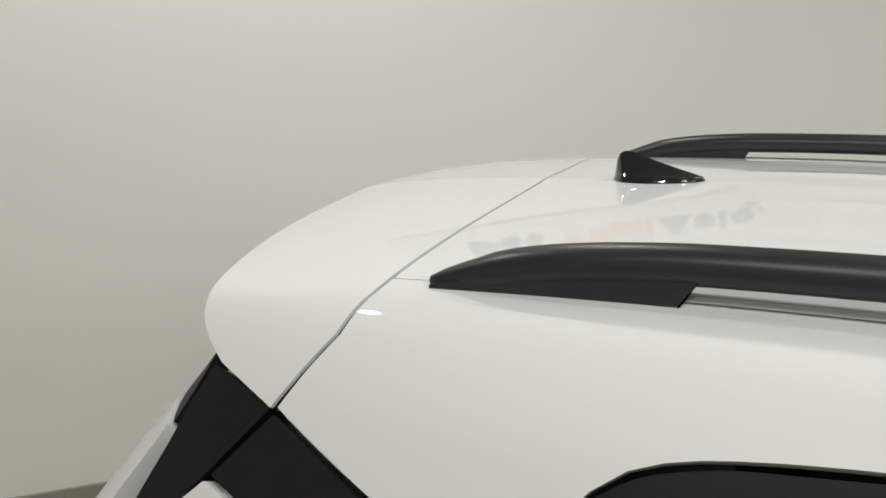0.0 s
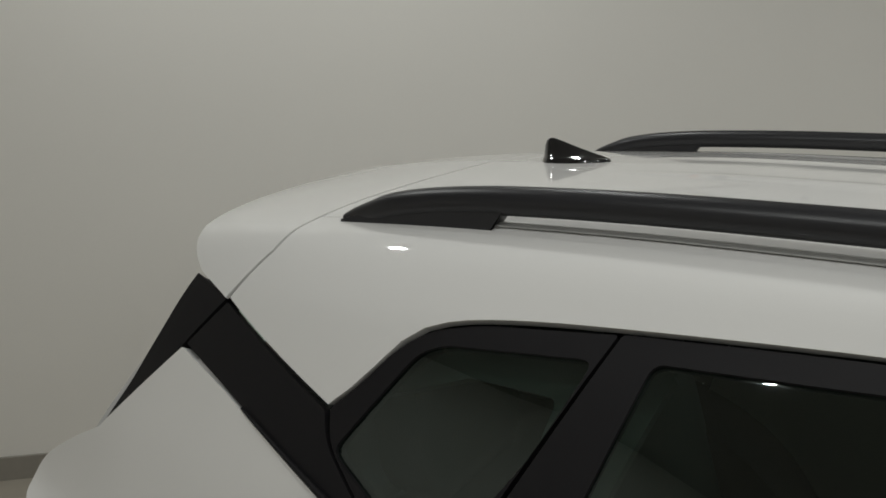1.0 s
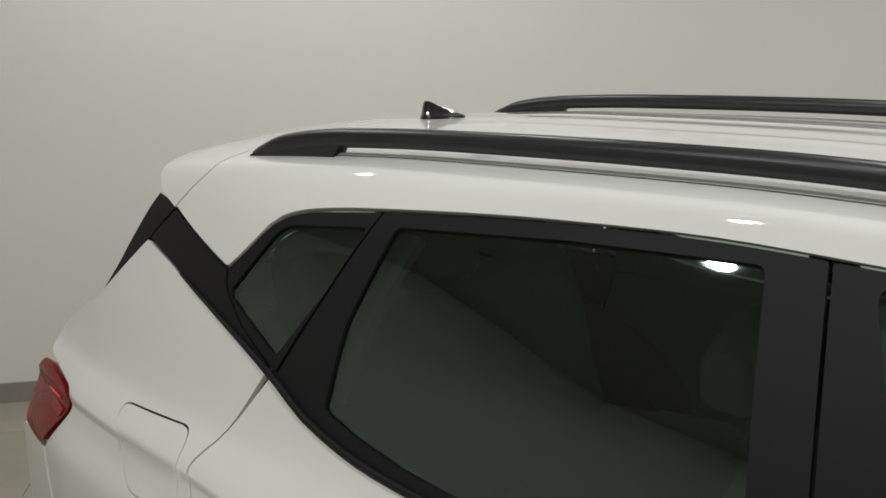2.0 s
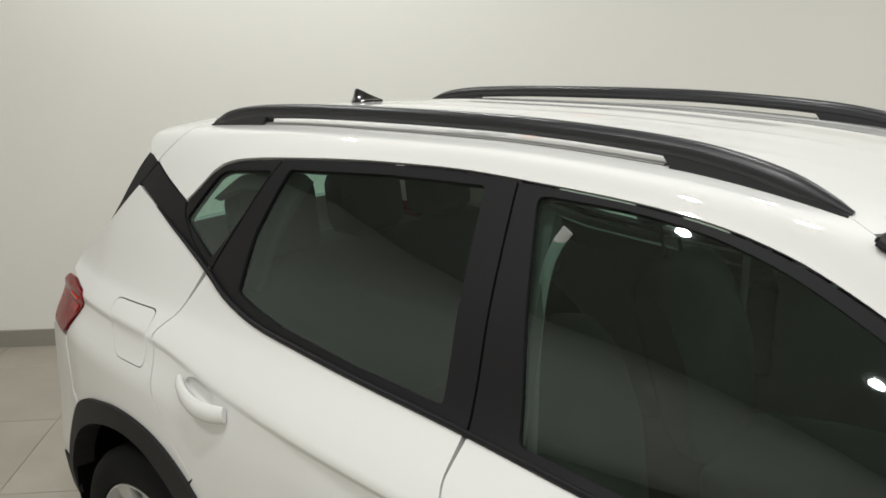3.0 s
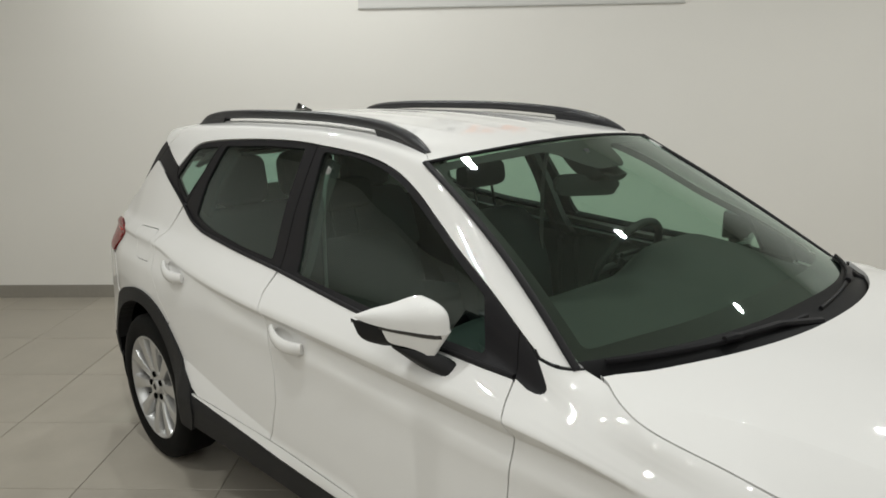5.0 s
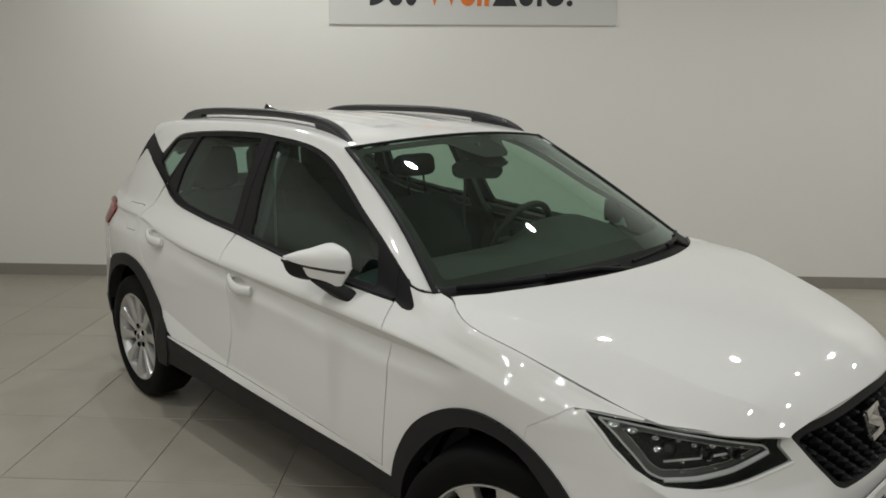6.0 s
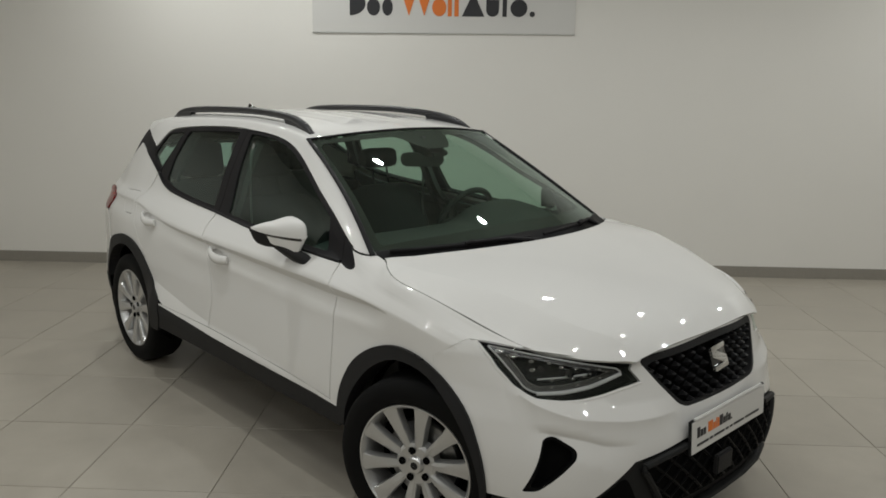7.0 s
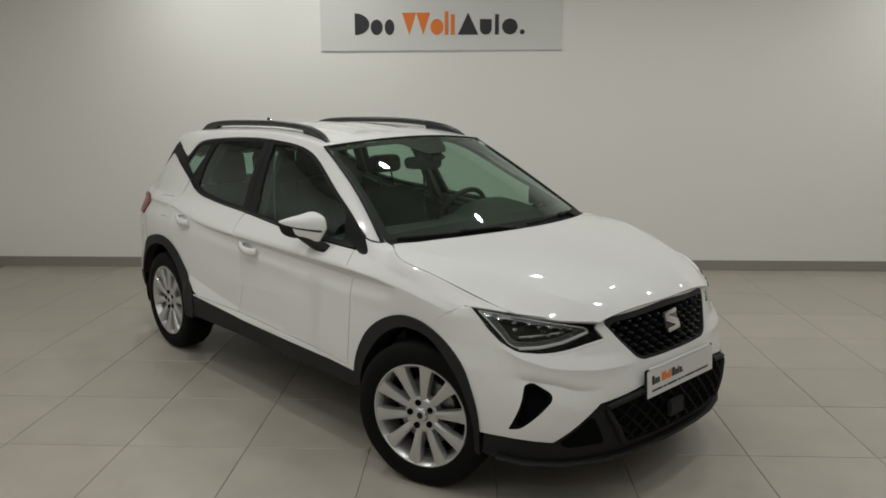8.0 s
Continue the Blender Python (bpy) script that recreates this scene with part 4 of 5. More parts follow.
def shelves(uv):
    """The ledge under the headlamps and the scoop beside the side vents."""
    w = np.abs(F(uv)[:, 1])
    d = uv[:, 1] - shelf_z(np.clip(w, .30, .735))
    fade = np.clip((.76 - w) / .05, 0, 1) * np.clip((w - .27) / .12, 0, 1)
    ledge = .017 * fade * np.where(d > 0, np.clip(1 - d / .055, 0, 1), np.exp(d / .05))
    d = uv[:, 1] - visor_z(np.clip(w, .46, .71))
    fade = np.clip((.74 - w) / .05, 0, 1) * np.clip((w - .45) / .10, 0, 1)
    scoop = -.010 * fade * np.where(d > 0, np.clip(1 - d / .03, 0, 1) ** 2, np.clip(1 + d / .075, 0, 1))
    return ledge + scoop


fog_l, fog_rr = nose_loop(FOG), nose_loop(FOG, mirror=True)
bumper = panel("front_bumper", F, outline, PAINT, car, [nose_loop(HEADLAMP), nose_loop(HEADLAMP, mirror=True), nose_loop(grille), fog_l, fog_rr], out=1, step=.018, label="white front bumper", relief=shelves, lines=[nose_line(SHELF, .003), nose_line(SHELF, -.003), nose_line(VISOR, .004), nose_line(VISOR, -.004)])
panel("lower_bumper", F, nose_loop([(-.80, .353), (-.74, .346), (-.645, .336), (-.478, .482), (-.276, .518), (.276, .518), (.478, .482), (.645, .336), (.74, .346), (.80, .353), (.79, .25), (.6, .232), (0, .245), (-.6, .232), (-.79, .25)], .02),
      CHIN_GREY, car, out=1, step=.03, off=-.004, thick=.03, label="dark grey plastic lower bumper")
panel("grille_back", F, nose_loop(grille, .015), DARK, car, out=1, off=-.05, thick=.004)
for m in (False, True):
    panel("headlamp_back", F, nose_loop(HEADLAMP, mirror=m), GLOSS_BLACK, car, out=1, off=-.06, thick=.004)

# tail
rear_out = 1 if normals_of(R, np.array([[0.0, .8]]))[0][0] < 0 else -1
glass = dense(fillet([(-.72, 1.07), (-.67, 1.255), (.67, 1.255), (.72, 1.07)], .04), .05)
loop = dense(fillet([(-1.0, .45), (-1.0, .9), (-.93, 1.0), (-.90, 1.278), (.90, 1.278), (.93, 1.0), (1.0, .9), (1.0, .45)], .03), .05)
gate = panel("tailgate", R, loop, PAINT, car, [glass], out=rear_out, step=.05, off=-.004, thick=.02, label="white tailgate")
panel("rear_window", R, glass, SIDE_GLASS, gate, out=rear_out, step=.08, off=-.01, thick=.004)
for sg in (-1, 1):
    side_frit = dense([(sg * .70, 1.075), (sg * .50, 1.075), (sg * .47, 1.25), (sg * .655, 1.25)], .05)
    panel("glass_border", R, side_frit, FRIT, gate, out=rear_out, step=.06, off=-.016, thick=.003, label="black printed border of the rear glass")
header = dense(fillet([(-.89, 1.281), (-.84, 1.322), (-.74, 1.34), (.74, 1.34), (.84, 1.322), (.89, 1.281)], .01), .04)
panel("spoiler_underside", R, header, SATIN_BLACK, car, out=rear_out, step=.04, off=-.008, thick=.02, label="matt black panel under the spoiler")
panel("rear_bumper_foot", R, dense([(-1.0, .33), (-1.0, .44), (1.0, .44), (1.0, .33)], .05), BLACK_PLASTIC, car, out=rear_out, step=.06, thick=.03)


# ---- outer fittings of the car ----
def side_point(x, z, sign=-1, off=0.0):
    uv = np.array([[x, s_of_z(x, z)]])
    n = normals_of(lambda q: S(q, sign), uv)[0] * (1 if sign < 0 else -1)
    return S(uv, sign)[0] + n * off, n


def nose_point(w, z, off=0.0):
    uv = np.array([nose_uv(w, z)])
    n = normals_of(F, uv)[0]
    n = n if n[0] > 0 else -n
    return F(uv)[0] + n * off, n


def facing(place, normal, up=(0, 0, 1)):
    """A pose at place whose Z looks along normal."""
    z = Vector(normal).normalized()
    x = Vector(up).cross(z).normalized()
    y = z.cross(x)
    m = Matrix((x, y, z)).transposed().to_4x4()
    m.translation = Vector(place)
    return m


def handle(door, x, z, sign, up):
    """A pull handle with the bowl behind it."""
    pts, rad = [], []
    for k in range(17):
        t = k / 16
        px, pz = x - .074 + .180 * t, z + .014 - .022 * t - .016 * math.sin(math.pi * t)
        lift = .034 * math.sin(math.pi * min(1, max(0, .05 + .9 * t))) ** .45
        p, _ = side_point(px, pz, sign, lift - .004)
        pts.append(p)
        rad.append(.0175 + .0045 * math.sin(math.pi * t) ** .5 + .001 * t)
    part("door_handle", tube(pts, rad, 14, (.55, 1.0)), PAINT, door, "white grip bar")
    p, n = side_point(x - .012, z + up, sign, -.002)
    bm = bmesh.new()
    bmesh.ops.create_uvsphere(bm, u_segments=24, v_segments=12, radius=1)
    bmesh.ops.delete(bm, geom=[v for v in bm.verts if v.co.z > .05], context="VERTS")
    bm.transform(facing(p, n) @ Matrix.Rotation(-.07 * (1 if sign < 0 else -1), 4, "Z") @ Matrix.Diagonal((.064, .0265, .017, 1)))
    for f in bm.faces:
        f.normal_flip()
    part("handle_bowl", bm, PAINT, door, "white recess behind the grip")


for doors, sign in ((right, -1), (left, 1)):
    handle(doors["front_door"], 1.150, .850, sign, .002)
    handle(doors["rear_door"], .298, .907, sign, .008)

# roof rails
RAIL_UP = pchip([(-.115, .004), (-.07, .013), (-.02, .024), (.05, .031), (.13, .034), (.6, .036), (1.1, .036), (1.22, .034), (1.32, .028), (1.40, .018), (1.475, .004)])


def roof_rail(sign):
    rail = new("roof_rail")
    rail.parent = car
    tagged(rail, "black satin roof rail with closed feet")
    xs = np.concatenate([np.linspace(-.115, .13, 16), np.linspace(.16, 1.12, 24), np.linspace(1.15, 1.475, 18)])
    pts, rad = [], []
    for x in xs:
        w = float(RAIL_W(x))
        s = s_of_w(x, w)
        base = S(np.array([[x, s]]), sign)[0]
        pts.append((x, base[1], base[2] + float(RAIL_UP(x)) - .004))
        end = min(1, (x + .117) / .07, (1.477 - x) / .09)
        rad.append(.004 + .0145 * max(0, end) ** .6)
    part("rail_bar", tube(pts, rad, 16, (1.05, .95), up=(0, 0, 1)), RAIL_BLACK, rail)
    for x0, x1, cut in ((-.112, .128, .022), (1.165, 1.472, -.03)):
        bm = bmesh.new()
        rings = []
        for k in range(13):
            x = x0 + (x1 - x0) * k / 12
            w = float(RAIL_W(x))
            base = S(np.array([[x, s_of_w(x, w)]]), sign)[0]
            h = float(RAIL_UP(x))
            ring = []
            slope = cut if (k == 12 and cut > 0) else (cut if (k == 0 and cut < 0) else 0)
            for dy, z, dx in ((-.016, base[2] - .006, -slope), (.016, base[2] - .003, -slope), (.014, base[2] + h - .004, 0), (-.014, base[2] + h - .004, 0)):
                ring.append(bm.verts.new((x + dx, base[1] + dy, z)))
            rings.append(ring)
        for a, b in zip(rings, rings[1:]):
            for k in range(4):
                bm.faces.new((a[k], a[(k + 1) % 4], b[(k + 1) % 4], b[k]))
        bm.faces.new(rings[0])
        bm.faces.new(rings[-1])
        part("rail_foot", bm, RAIL_BLACK, rail, angle=25)
    # channel in the roof under the bar
    pts = []
    for x in np.linspace(.10, 1.18, 30):
        w = float(RAIL_W(x)) - .002
        base = S(np.array([[x, s_of_w(x, w)]]), sign)[0]
        pts.append((x, base[1], base[2] + .0008))
    part("rail_channel", tube(pts, .012, 8, (1.0, .22)), RAIL_GREY, rail, "grey moulding strip under the bar")


roof_rail(-1)
roof_rail(1)

# aerial fin: leans back, gloss black, on a flared foot
bm = bmesh.new()
rings = []
FIN_TOP = pchip([(0, .004), (.04, .016), (.09, .031), (.15, .0395), (.21, .041), (.30, .0375), (.5, .0275), (.7, .0185), (.85, .0125), (.95, .008), (1, .003)])
FIN_FOOT = pchip([(0, .004), (.05, .016), (.15, .028), (.35, .033), (.6, .030), (.8, .023), (.93, .013), (1, .003)])
for k in range(25):
    t = k / 24
    x = -.040 + .122 * t
    base = float(S(np.array([[x, 1.93]]))[0][2]) - .002
    half, top = float(FIN_FOOT(t)), float(FIN_TOP(t))
    ring = []
    for i in range(21):
        ang = math.pi * i / 20
        h = math.sin(ang)
        y = -half * math.copysign(abs(math.cos(ang)) ** 1.7, math.cos(ang)) * (1 - .15 * h)
        z = base + min(top, .007) * min(1, h * 4) + max(0, top - .007) * h ** 2.7
        ring.append(bm.verts.new((x - .012 * max(0, z - base - .007) / .034 * (1 - t), y, z)))
    rings.append(ring)
for a, b in zip(rings, rings[1:]):
    for k in range(20):
        bm.faces.new((a[k], a[k + 1], b[k + 1], b[k]))
bm.faces.new(rings[0])
bm.faces.new(rings[-1])
part("aerial_fin", bm, GLOSS_BLACK, car, "gloss black shark-fin aerial on the roof", angle=60)


# door mirrors
def door_mirror(sign):
    mirror = new("door_mirror")
    mirror.parent = car
    tagged(mirror, "white door mirror with black underside and foot")
    back = lambda w: 1.668 + (.95 - w) * .60
    front = pchip([(.800, 1.868), (.815, 1.884), (.84, 1.866), (.88, 1.800), (.91, 1.752), (.935, 1.706), (.950, 1.678)])
    top = pchip([(.800, 1.104), (.812, 1.124), (.83, 1.123), (.88, 1.105), (.91, 1.096), (.935, 1.085), (.950, 1.078)])
    seam = pchip([(.800, 1.046), (.84, 1.040), (.90, 1.046), (.935, 1.058), (.950, 1.068)])
    low = pchip([(.800, 1.004), (.84, .994), (.88, .990), (.91, .999), (.935, 1.020), (.944, 1.046), (.950, 1.068)])
    ws_ = np.concatenate([[.800, .806], np.linspace(.815, .945, 18), [.950]])

    def shell(name, z0, z1, mat, label, off=0.0):
        bm = bmesh.new()
        rings = []
        for w in ws_:
            f, a, b = float(front(w)) + off, z0(w), z1(w)
            ring = []
            for k in range(13):
                t = math.pi * k / 12
                x, mid = back(w) + (f - back(w)) * math.sin(t), float(seam(w))
                z = mid - math.cos(t) * ((mid - a) if math.cos(t) > 0 else (b - mid))
                ring.append(bm.verts.new((x, sign * w, z)))
            rings.append(ring)
        for p, q in zip(rings, rings[1:]):
            for k in range(12):
                bm.faces.new((p[k], p[k + 1], q[k + 1], q[k]))
            bm.faces.new((p[0], q[0], q[12], p[12]))
        bm.faces.new(rings[0])
        bm.faces.new(rings[-1])
        return part(name, bm, mat, mirror, label, angle=50)

    shell("mirror_core", lambda w: float(low(w)), lambda w: float(top(w)) - .022, BLACK_PLASTIC, "black lower housing", off=-.012)

    # the painted cap covers the upper half, and a painted blade the inner lower half
    def cap(name, z0, z1, mat, label, w0, w1, off):
        bm = bmesh.new()
        rings = []
        for w in np.linspace(w0, w1, 22):
            f, hi_z = float(front(w)) + off, float(top(w))
            ring = [bm.verts.new((back(w) + (f - back(w)) * .8 - .008, sign * w, z0(w) + .001))]
            for k in range(11):
                z = z0(w) + (z1(w) - z0(w)) * math.sin(math.pi / 2 * k / 10)
                c = (z - float(seam(w))) / max(hi_z - float(seam(w)), 1e-4)
                u = max(0, 1 - min(1, abs(c)) ** 4.5) ** .39
                ring.append(bm.verts.new((back(w) + (f - back(w)) * u, sign * w, z)))
            rings.append(ring)
        for p, q in zip(rings, rings[1:]):
            for k in range(11):
                bm.faces.new((p[k], p[k + 1], q[k + 1], q[k]))
        return part(name, bm, mat, mirror, label, angle=50)
    cap("mirror_cap", lambda w: float(seam(w)) + .004, lambda w: float(top(w)) - .0005, PAINT, "white painted cap", .801, .9495, .003)

    def face(uv):
        """The lower front face, in the width and height of its points."""
        drop = np.maximum(seam(uv[:, 0]) - uv[:, 1], -.01)
        return np.stack([front(uv[:, 0]) - (.22 + .7 * np.clip((.835 - uv[:, 0]) / .03, 0, 1)) * drop - 2.2 * drop ** 2, sign * uv[:, 0], uv[:, 1]], 1)

    turned = 1 if normals_of(face, np.array([[.86, 1.03]]))[0][0] > 0 else -1
    edge = [(w, float(seam(w)) + .007) for w in np.linspace(.801, .908, 14)]
    blade = edge + fillet([(.914, 1.046, .004), (.902, 1.011, .012), (.862, 1.001, .02), (.829, .968, .006), (.803, .984, .004), (.812, 1.010, .02), (.8005, 1.036, .01)], .01)
    panel("mirror_blade", face, dense(blade, .006), PAINT, mirror, out=turned, step=.01, thick=.006, label="white painted lower blade")
    slot = [(w, float(seam(w)) + .005) for w in np.linspace(.833, .916, 12)] + [(w, float(seam(w)) - .002 - (.918 - w) * .06) for w in np.linspace(.918, .829, 12)]
    panel("indicator", face, dense(slot, .006), GLOSS_BLACK, mirror, out=turned, step=.01, off=.0012, thick=.003, label="dark indicator strip")
    part("mirror_glass", prism(fillet([(.82, 1.01), (.82, 1.10), (.88, 1.085), (.93, 1.068), (.91, 1.025)], .02), .002,
         Matrix(((-.6, 0, -1, 1.664 + .95 * .6), (sign, 0, 0, 0), (0, 1, 0, 0), (0, 0, 0, 1)))), CHROME, mirror, "mirror glass")
    bm = bmesh.new()
    rings = []
    for w, x0, x1, z0, z1 in ((.885, 1.745, 1.785, .992, 1.000), (.860, 1.750, 1.826, .966, 1.000), (.840, 1.765, 1.858, .945, .996), (.820, 1.780, 1.884, .927, .990), (.800, 1.790, 1.908, .909, .976), (.780, 1.795, 1.914, .892, .955)):
        ring = []
        for k in range(16):
            a = 2 * math.pi * k / 16
            c, q = math.cos(a), math.sin(a)
            c, q = math.copysign(abs(c) ** .45, c), math.copysign(abs(q) ** .5, q)
            ring.append(bm.verts.new(((x0 + x1) / 2 + (x1 - x0) / 2 * c - .25 * (z1 - z0) * q, sign * w, (z0 + z1) / 2 + (z1 - z0) / 2 * q)))
        rings.append(ring)
    for p, q in zip(rings, rings[1:]):
        for k in range(16):
            bm.faces.new((p[k], p[(k + 1) % 16], q[(k + 1) % 16], q[k]))
    bm.faces.new(rings[0])
    bm.faces.new(rings[-1])
    part("mirror_foot", bm, BLACK_PLASTIC, mirror, "black foot on the door", angle=50)


door_mirror(-1)
door_mirror(1)

# windscreen surround, frit bands, cowl and wipers
def on_screen(a, b, off=0.0):
    uv = np.array([[a, b]])
    n = normals_of(Wi, uv)[0]
    n = n if n[2] > 0 else -n
    return Wi(uv)[0] + n * off


screen_out = 1 if normals_of(Wi, np.array([[0.0, .5]]))[0][2] > 0 else -1
loop = dense([(-1.012, .002), (1.012, .002), (1.012, .998), (-1.012, .998)], .03)
hole = dense(fillet([(-.955, .072, .03), (-.79, .092), (-.56, .104), (-.26, .116), (0, .119), (.26, .118), (.56, .122), (.79, .128), (.945, .135, .06), (.955, .955, .06), (.30, .952), (.22, .86, .04), (.14, .80, .04), (-.10, .80, .04), (-.18, .86, .04), (-.26, .952), (-.955, .955, .06)], .06), .03)
panel("screen_frit", Wi, loop, SCREEN_FRIT, ws, [hole], out=screen_out, step=.05, off=-.006, thick=.002, label="black printed border of the glass")
for a in (-1.007, 1.007):
    part("screen_seal", tube([on_screen(a, b, .002) for b in np.linspace(.004, 1.01, 24)], .0115, 8, (1, .6)), SATIN_BLACK, car, "black rubber seal")
part("screen_seal", tube([on_screen(a, 1.012, -.001) for a in np.linspace(-1, 1, 24)], .006, 8), SATIN_BLACK, car, "black rubber seal")
bm = bmesh.new()
rows = []
for a in np.linspace(-1, 1, 30):
    p = on_screen(a, .03, .004)
    q = on_screen(a, 0, 0)
    rows.append([bm.verts.new(p), bm.verts.new(p + np.array([.014, 0, -.002])), bm.verts.new(q + np.array([.035, 0, -.006])), bm.verts.new(q + np.array([.085, 0, -.03]))])
for p, q in zip(rows, rows[1:]):
    for k in range(3):
        bm.faces.new((p[k], p[k + 1], q[k + 1], q[k]))
part("cowl", bm, FRIT, car, "black plastic cowl below the windscreen")


def wiper(a0, a1, b0, b1, pivot_a):
    arm = new("wiper")
    arm.parent = car
    tagged(arm, "black windscreen wiper at rest")
    n = 14
    at = lambda t, off: on_screen(a0 + (a1 - a0) * t, b0 + (b1 - b0) * t, off)
    part("blade", tube([at(k / n, .012) for k in range(n + 1)], .0065, 8, (.8, 1.2)), SATIN_BLACK, arm)
    hinge = (pivot_a - a0) / (a1 - a0)
    part("arm", tube([on_screen(pivot_a, -.05, .006), at(hinge * .5 + .25, .021), at(.5, .022)], [.012, .009, .007], 8), SATIN_BLACK, arm)
    part("blade_clip", tube([at(.46, .020), at(.50, .024), at(.54, .020)], [.009, .012, .009], 8), SATIN_BLACK, arm)


wiper(-.93, -.10, .012, -.02, -.05)
wiper(.02, .90, -.02, .03, .72)


# ---- nose details ----
def along(points, off):
    return [nose_point(w, z, off)[0] for w, z in points]


grille_loop = dense(fillet(grille, .015), .02)
panel("grille_frame", F, nose_loop(grille), BLACK_PLASTIC, car, [nose_loop([((w) * .94, .709 + (z - .715) * .83, *r) for w, z, *r in grille])], out=1, off=-.002, thick=.03, step=.02, label="matt black grille frame")
grille_ob = new("grille")
grille_ob.parent = car
tagged(grille_ob, "black grille of small pyramid studs with a chrome badge")
bm = bmesh.new()
base = [bm.verts.new(p) for p in ((-.022, 0, 0), (0, -.015, 0), (.022, 0, 0), (0, .015, 0))]
tip = [bm.verts.new(p) for p in ((-.010, 0, .018), (0, -.005, .020), (.010, 0, .018), (0, .005, .016))]
for k in range(4):
    bm.faces.new((base[k], base[(k + 1) % 4], tip[(k + 1) % 4], tip[k]))
bm.faces.new(tip)
stud_mesh = bpy.data.meshes.new("grille_stud")
bm.to_mesh(stud_mesh)
bm.free()
stud_mesh.materials.append(STUD)
inner = np.array([((w) * .92, .709 + (z - .715) * .80) for w, z in grille_loop])
for r in range(10):
    for c in range(-9, 10):
        w, z = c * .062 + (.031 if r % 2 else 0), .632 + r * .0235
        if within(np.array([[w, z]]), inner)[0] and not (abs(w) < .055 and abs(z - .728) < .055):
            p, n = nose_point(w, z, -.024)
            ob = new("grille_stud", stud_mesh)
            ob.parent = grille_ob
            ob.matrix_local = facing(p, n)
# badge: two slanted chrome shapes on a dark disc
p, n = nose_point(0, .733, -.006)
badge = part("badge", prism(fillet([(-.052, .038), (.05, .044), (.052, -.040), (-.05, -.046)], .012), .008, facing(p, n), .002), GLOSS_BLACK, grille_ob, "dark badge base")
for sgn in (1, -1):
    shape = [(-.046, .010), (-.046, .040), (.046, .046), (.046, .030), (-.018, .024), (.046, -.004), (.046, -.012)]
    shape = [(x * sgn, y * sgn) for x, y in shape]
    part("badge_bar", prism(fillet(shape, .004), .007, facing(p + n * .008, n), .002), CHROME, badge, "chrome badge shape")

panel("lower_frame", F, nose_loop([(-.455, .468), (-.276, .503), (.276, .503), (.455, .468), (.36, .300), (-.36, .300)], .03), DARK, car, out=1, off=.002, thick=.004, step=.04, label="dark lower intake")
mesh_ob = new("lower_grille")
mesh_ob.parent = car
tagged(mesh_ob, "black lattice of the lower intake")
low_in = np.array(dense(fillet([(-.45, .466), (-.276, .500), (.276, .500), (.45, .466), (.355, .303), (-.355, .303)], .03), .02))
for sgn in (1, -1):
    for k in range(-9, 10):
        pts = [(k * .075 + sgn * t * .24, .30 + t * .21) for t in np.linspace(0, 1, 15)]
        pts = [p for p in pts if within(np.array([p]), low_in)[0]]
        pts = [p for p in pts if p[1] < .468 or abs(p[0]) > .275]
        if len(pts) > 2:
            part("lattice_bar", tube([nose_point(w, z, .006)[0] for w, z in pts], .0055, 6), FRIT, mesh_ob)
for sgn in (-1, 1):
    pts = trail([(sgn * .276, .503), (sgn * .38, .486), (sgn * .446, .470), (sgn * .452, .455), (sgn * .40, .365), (sgn * .362, .303)], .02)
    part("intake_frame", tube(along(pts, .006), [.012] * len(pts), 8, (1.2, 1)), CHIN_GREY, mesh_ob, "dark grey frame beside the lattice")
p, n = nose_point(0, .40, .022)
bm = bmesh.new()
box(bm, (.105, .072, .02), Matrix())
bmesh.ops.bevel(bm, geom=bm.edges[:], offset=.005, segments=2, affect="EDGES")
bm.transform(facing(p + np.array([0, -.09, 0]), n))
part("radar_sensor", bm, BLACK_PLASTIC, car, "dark flat radar cover")
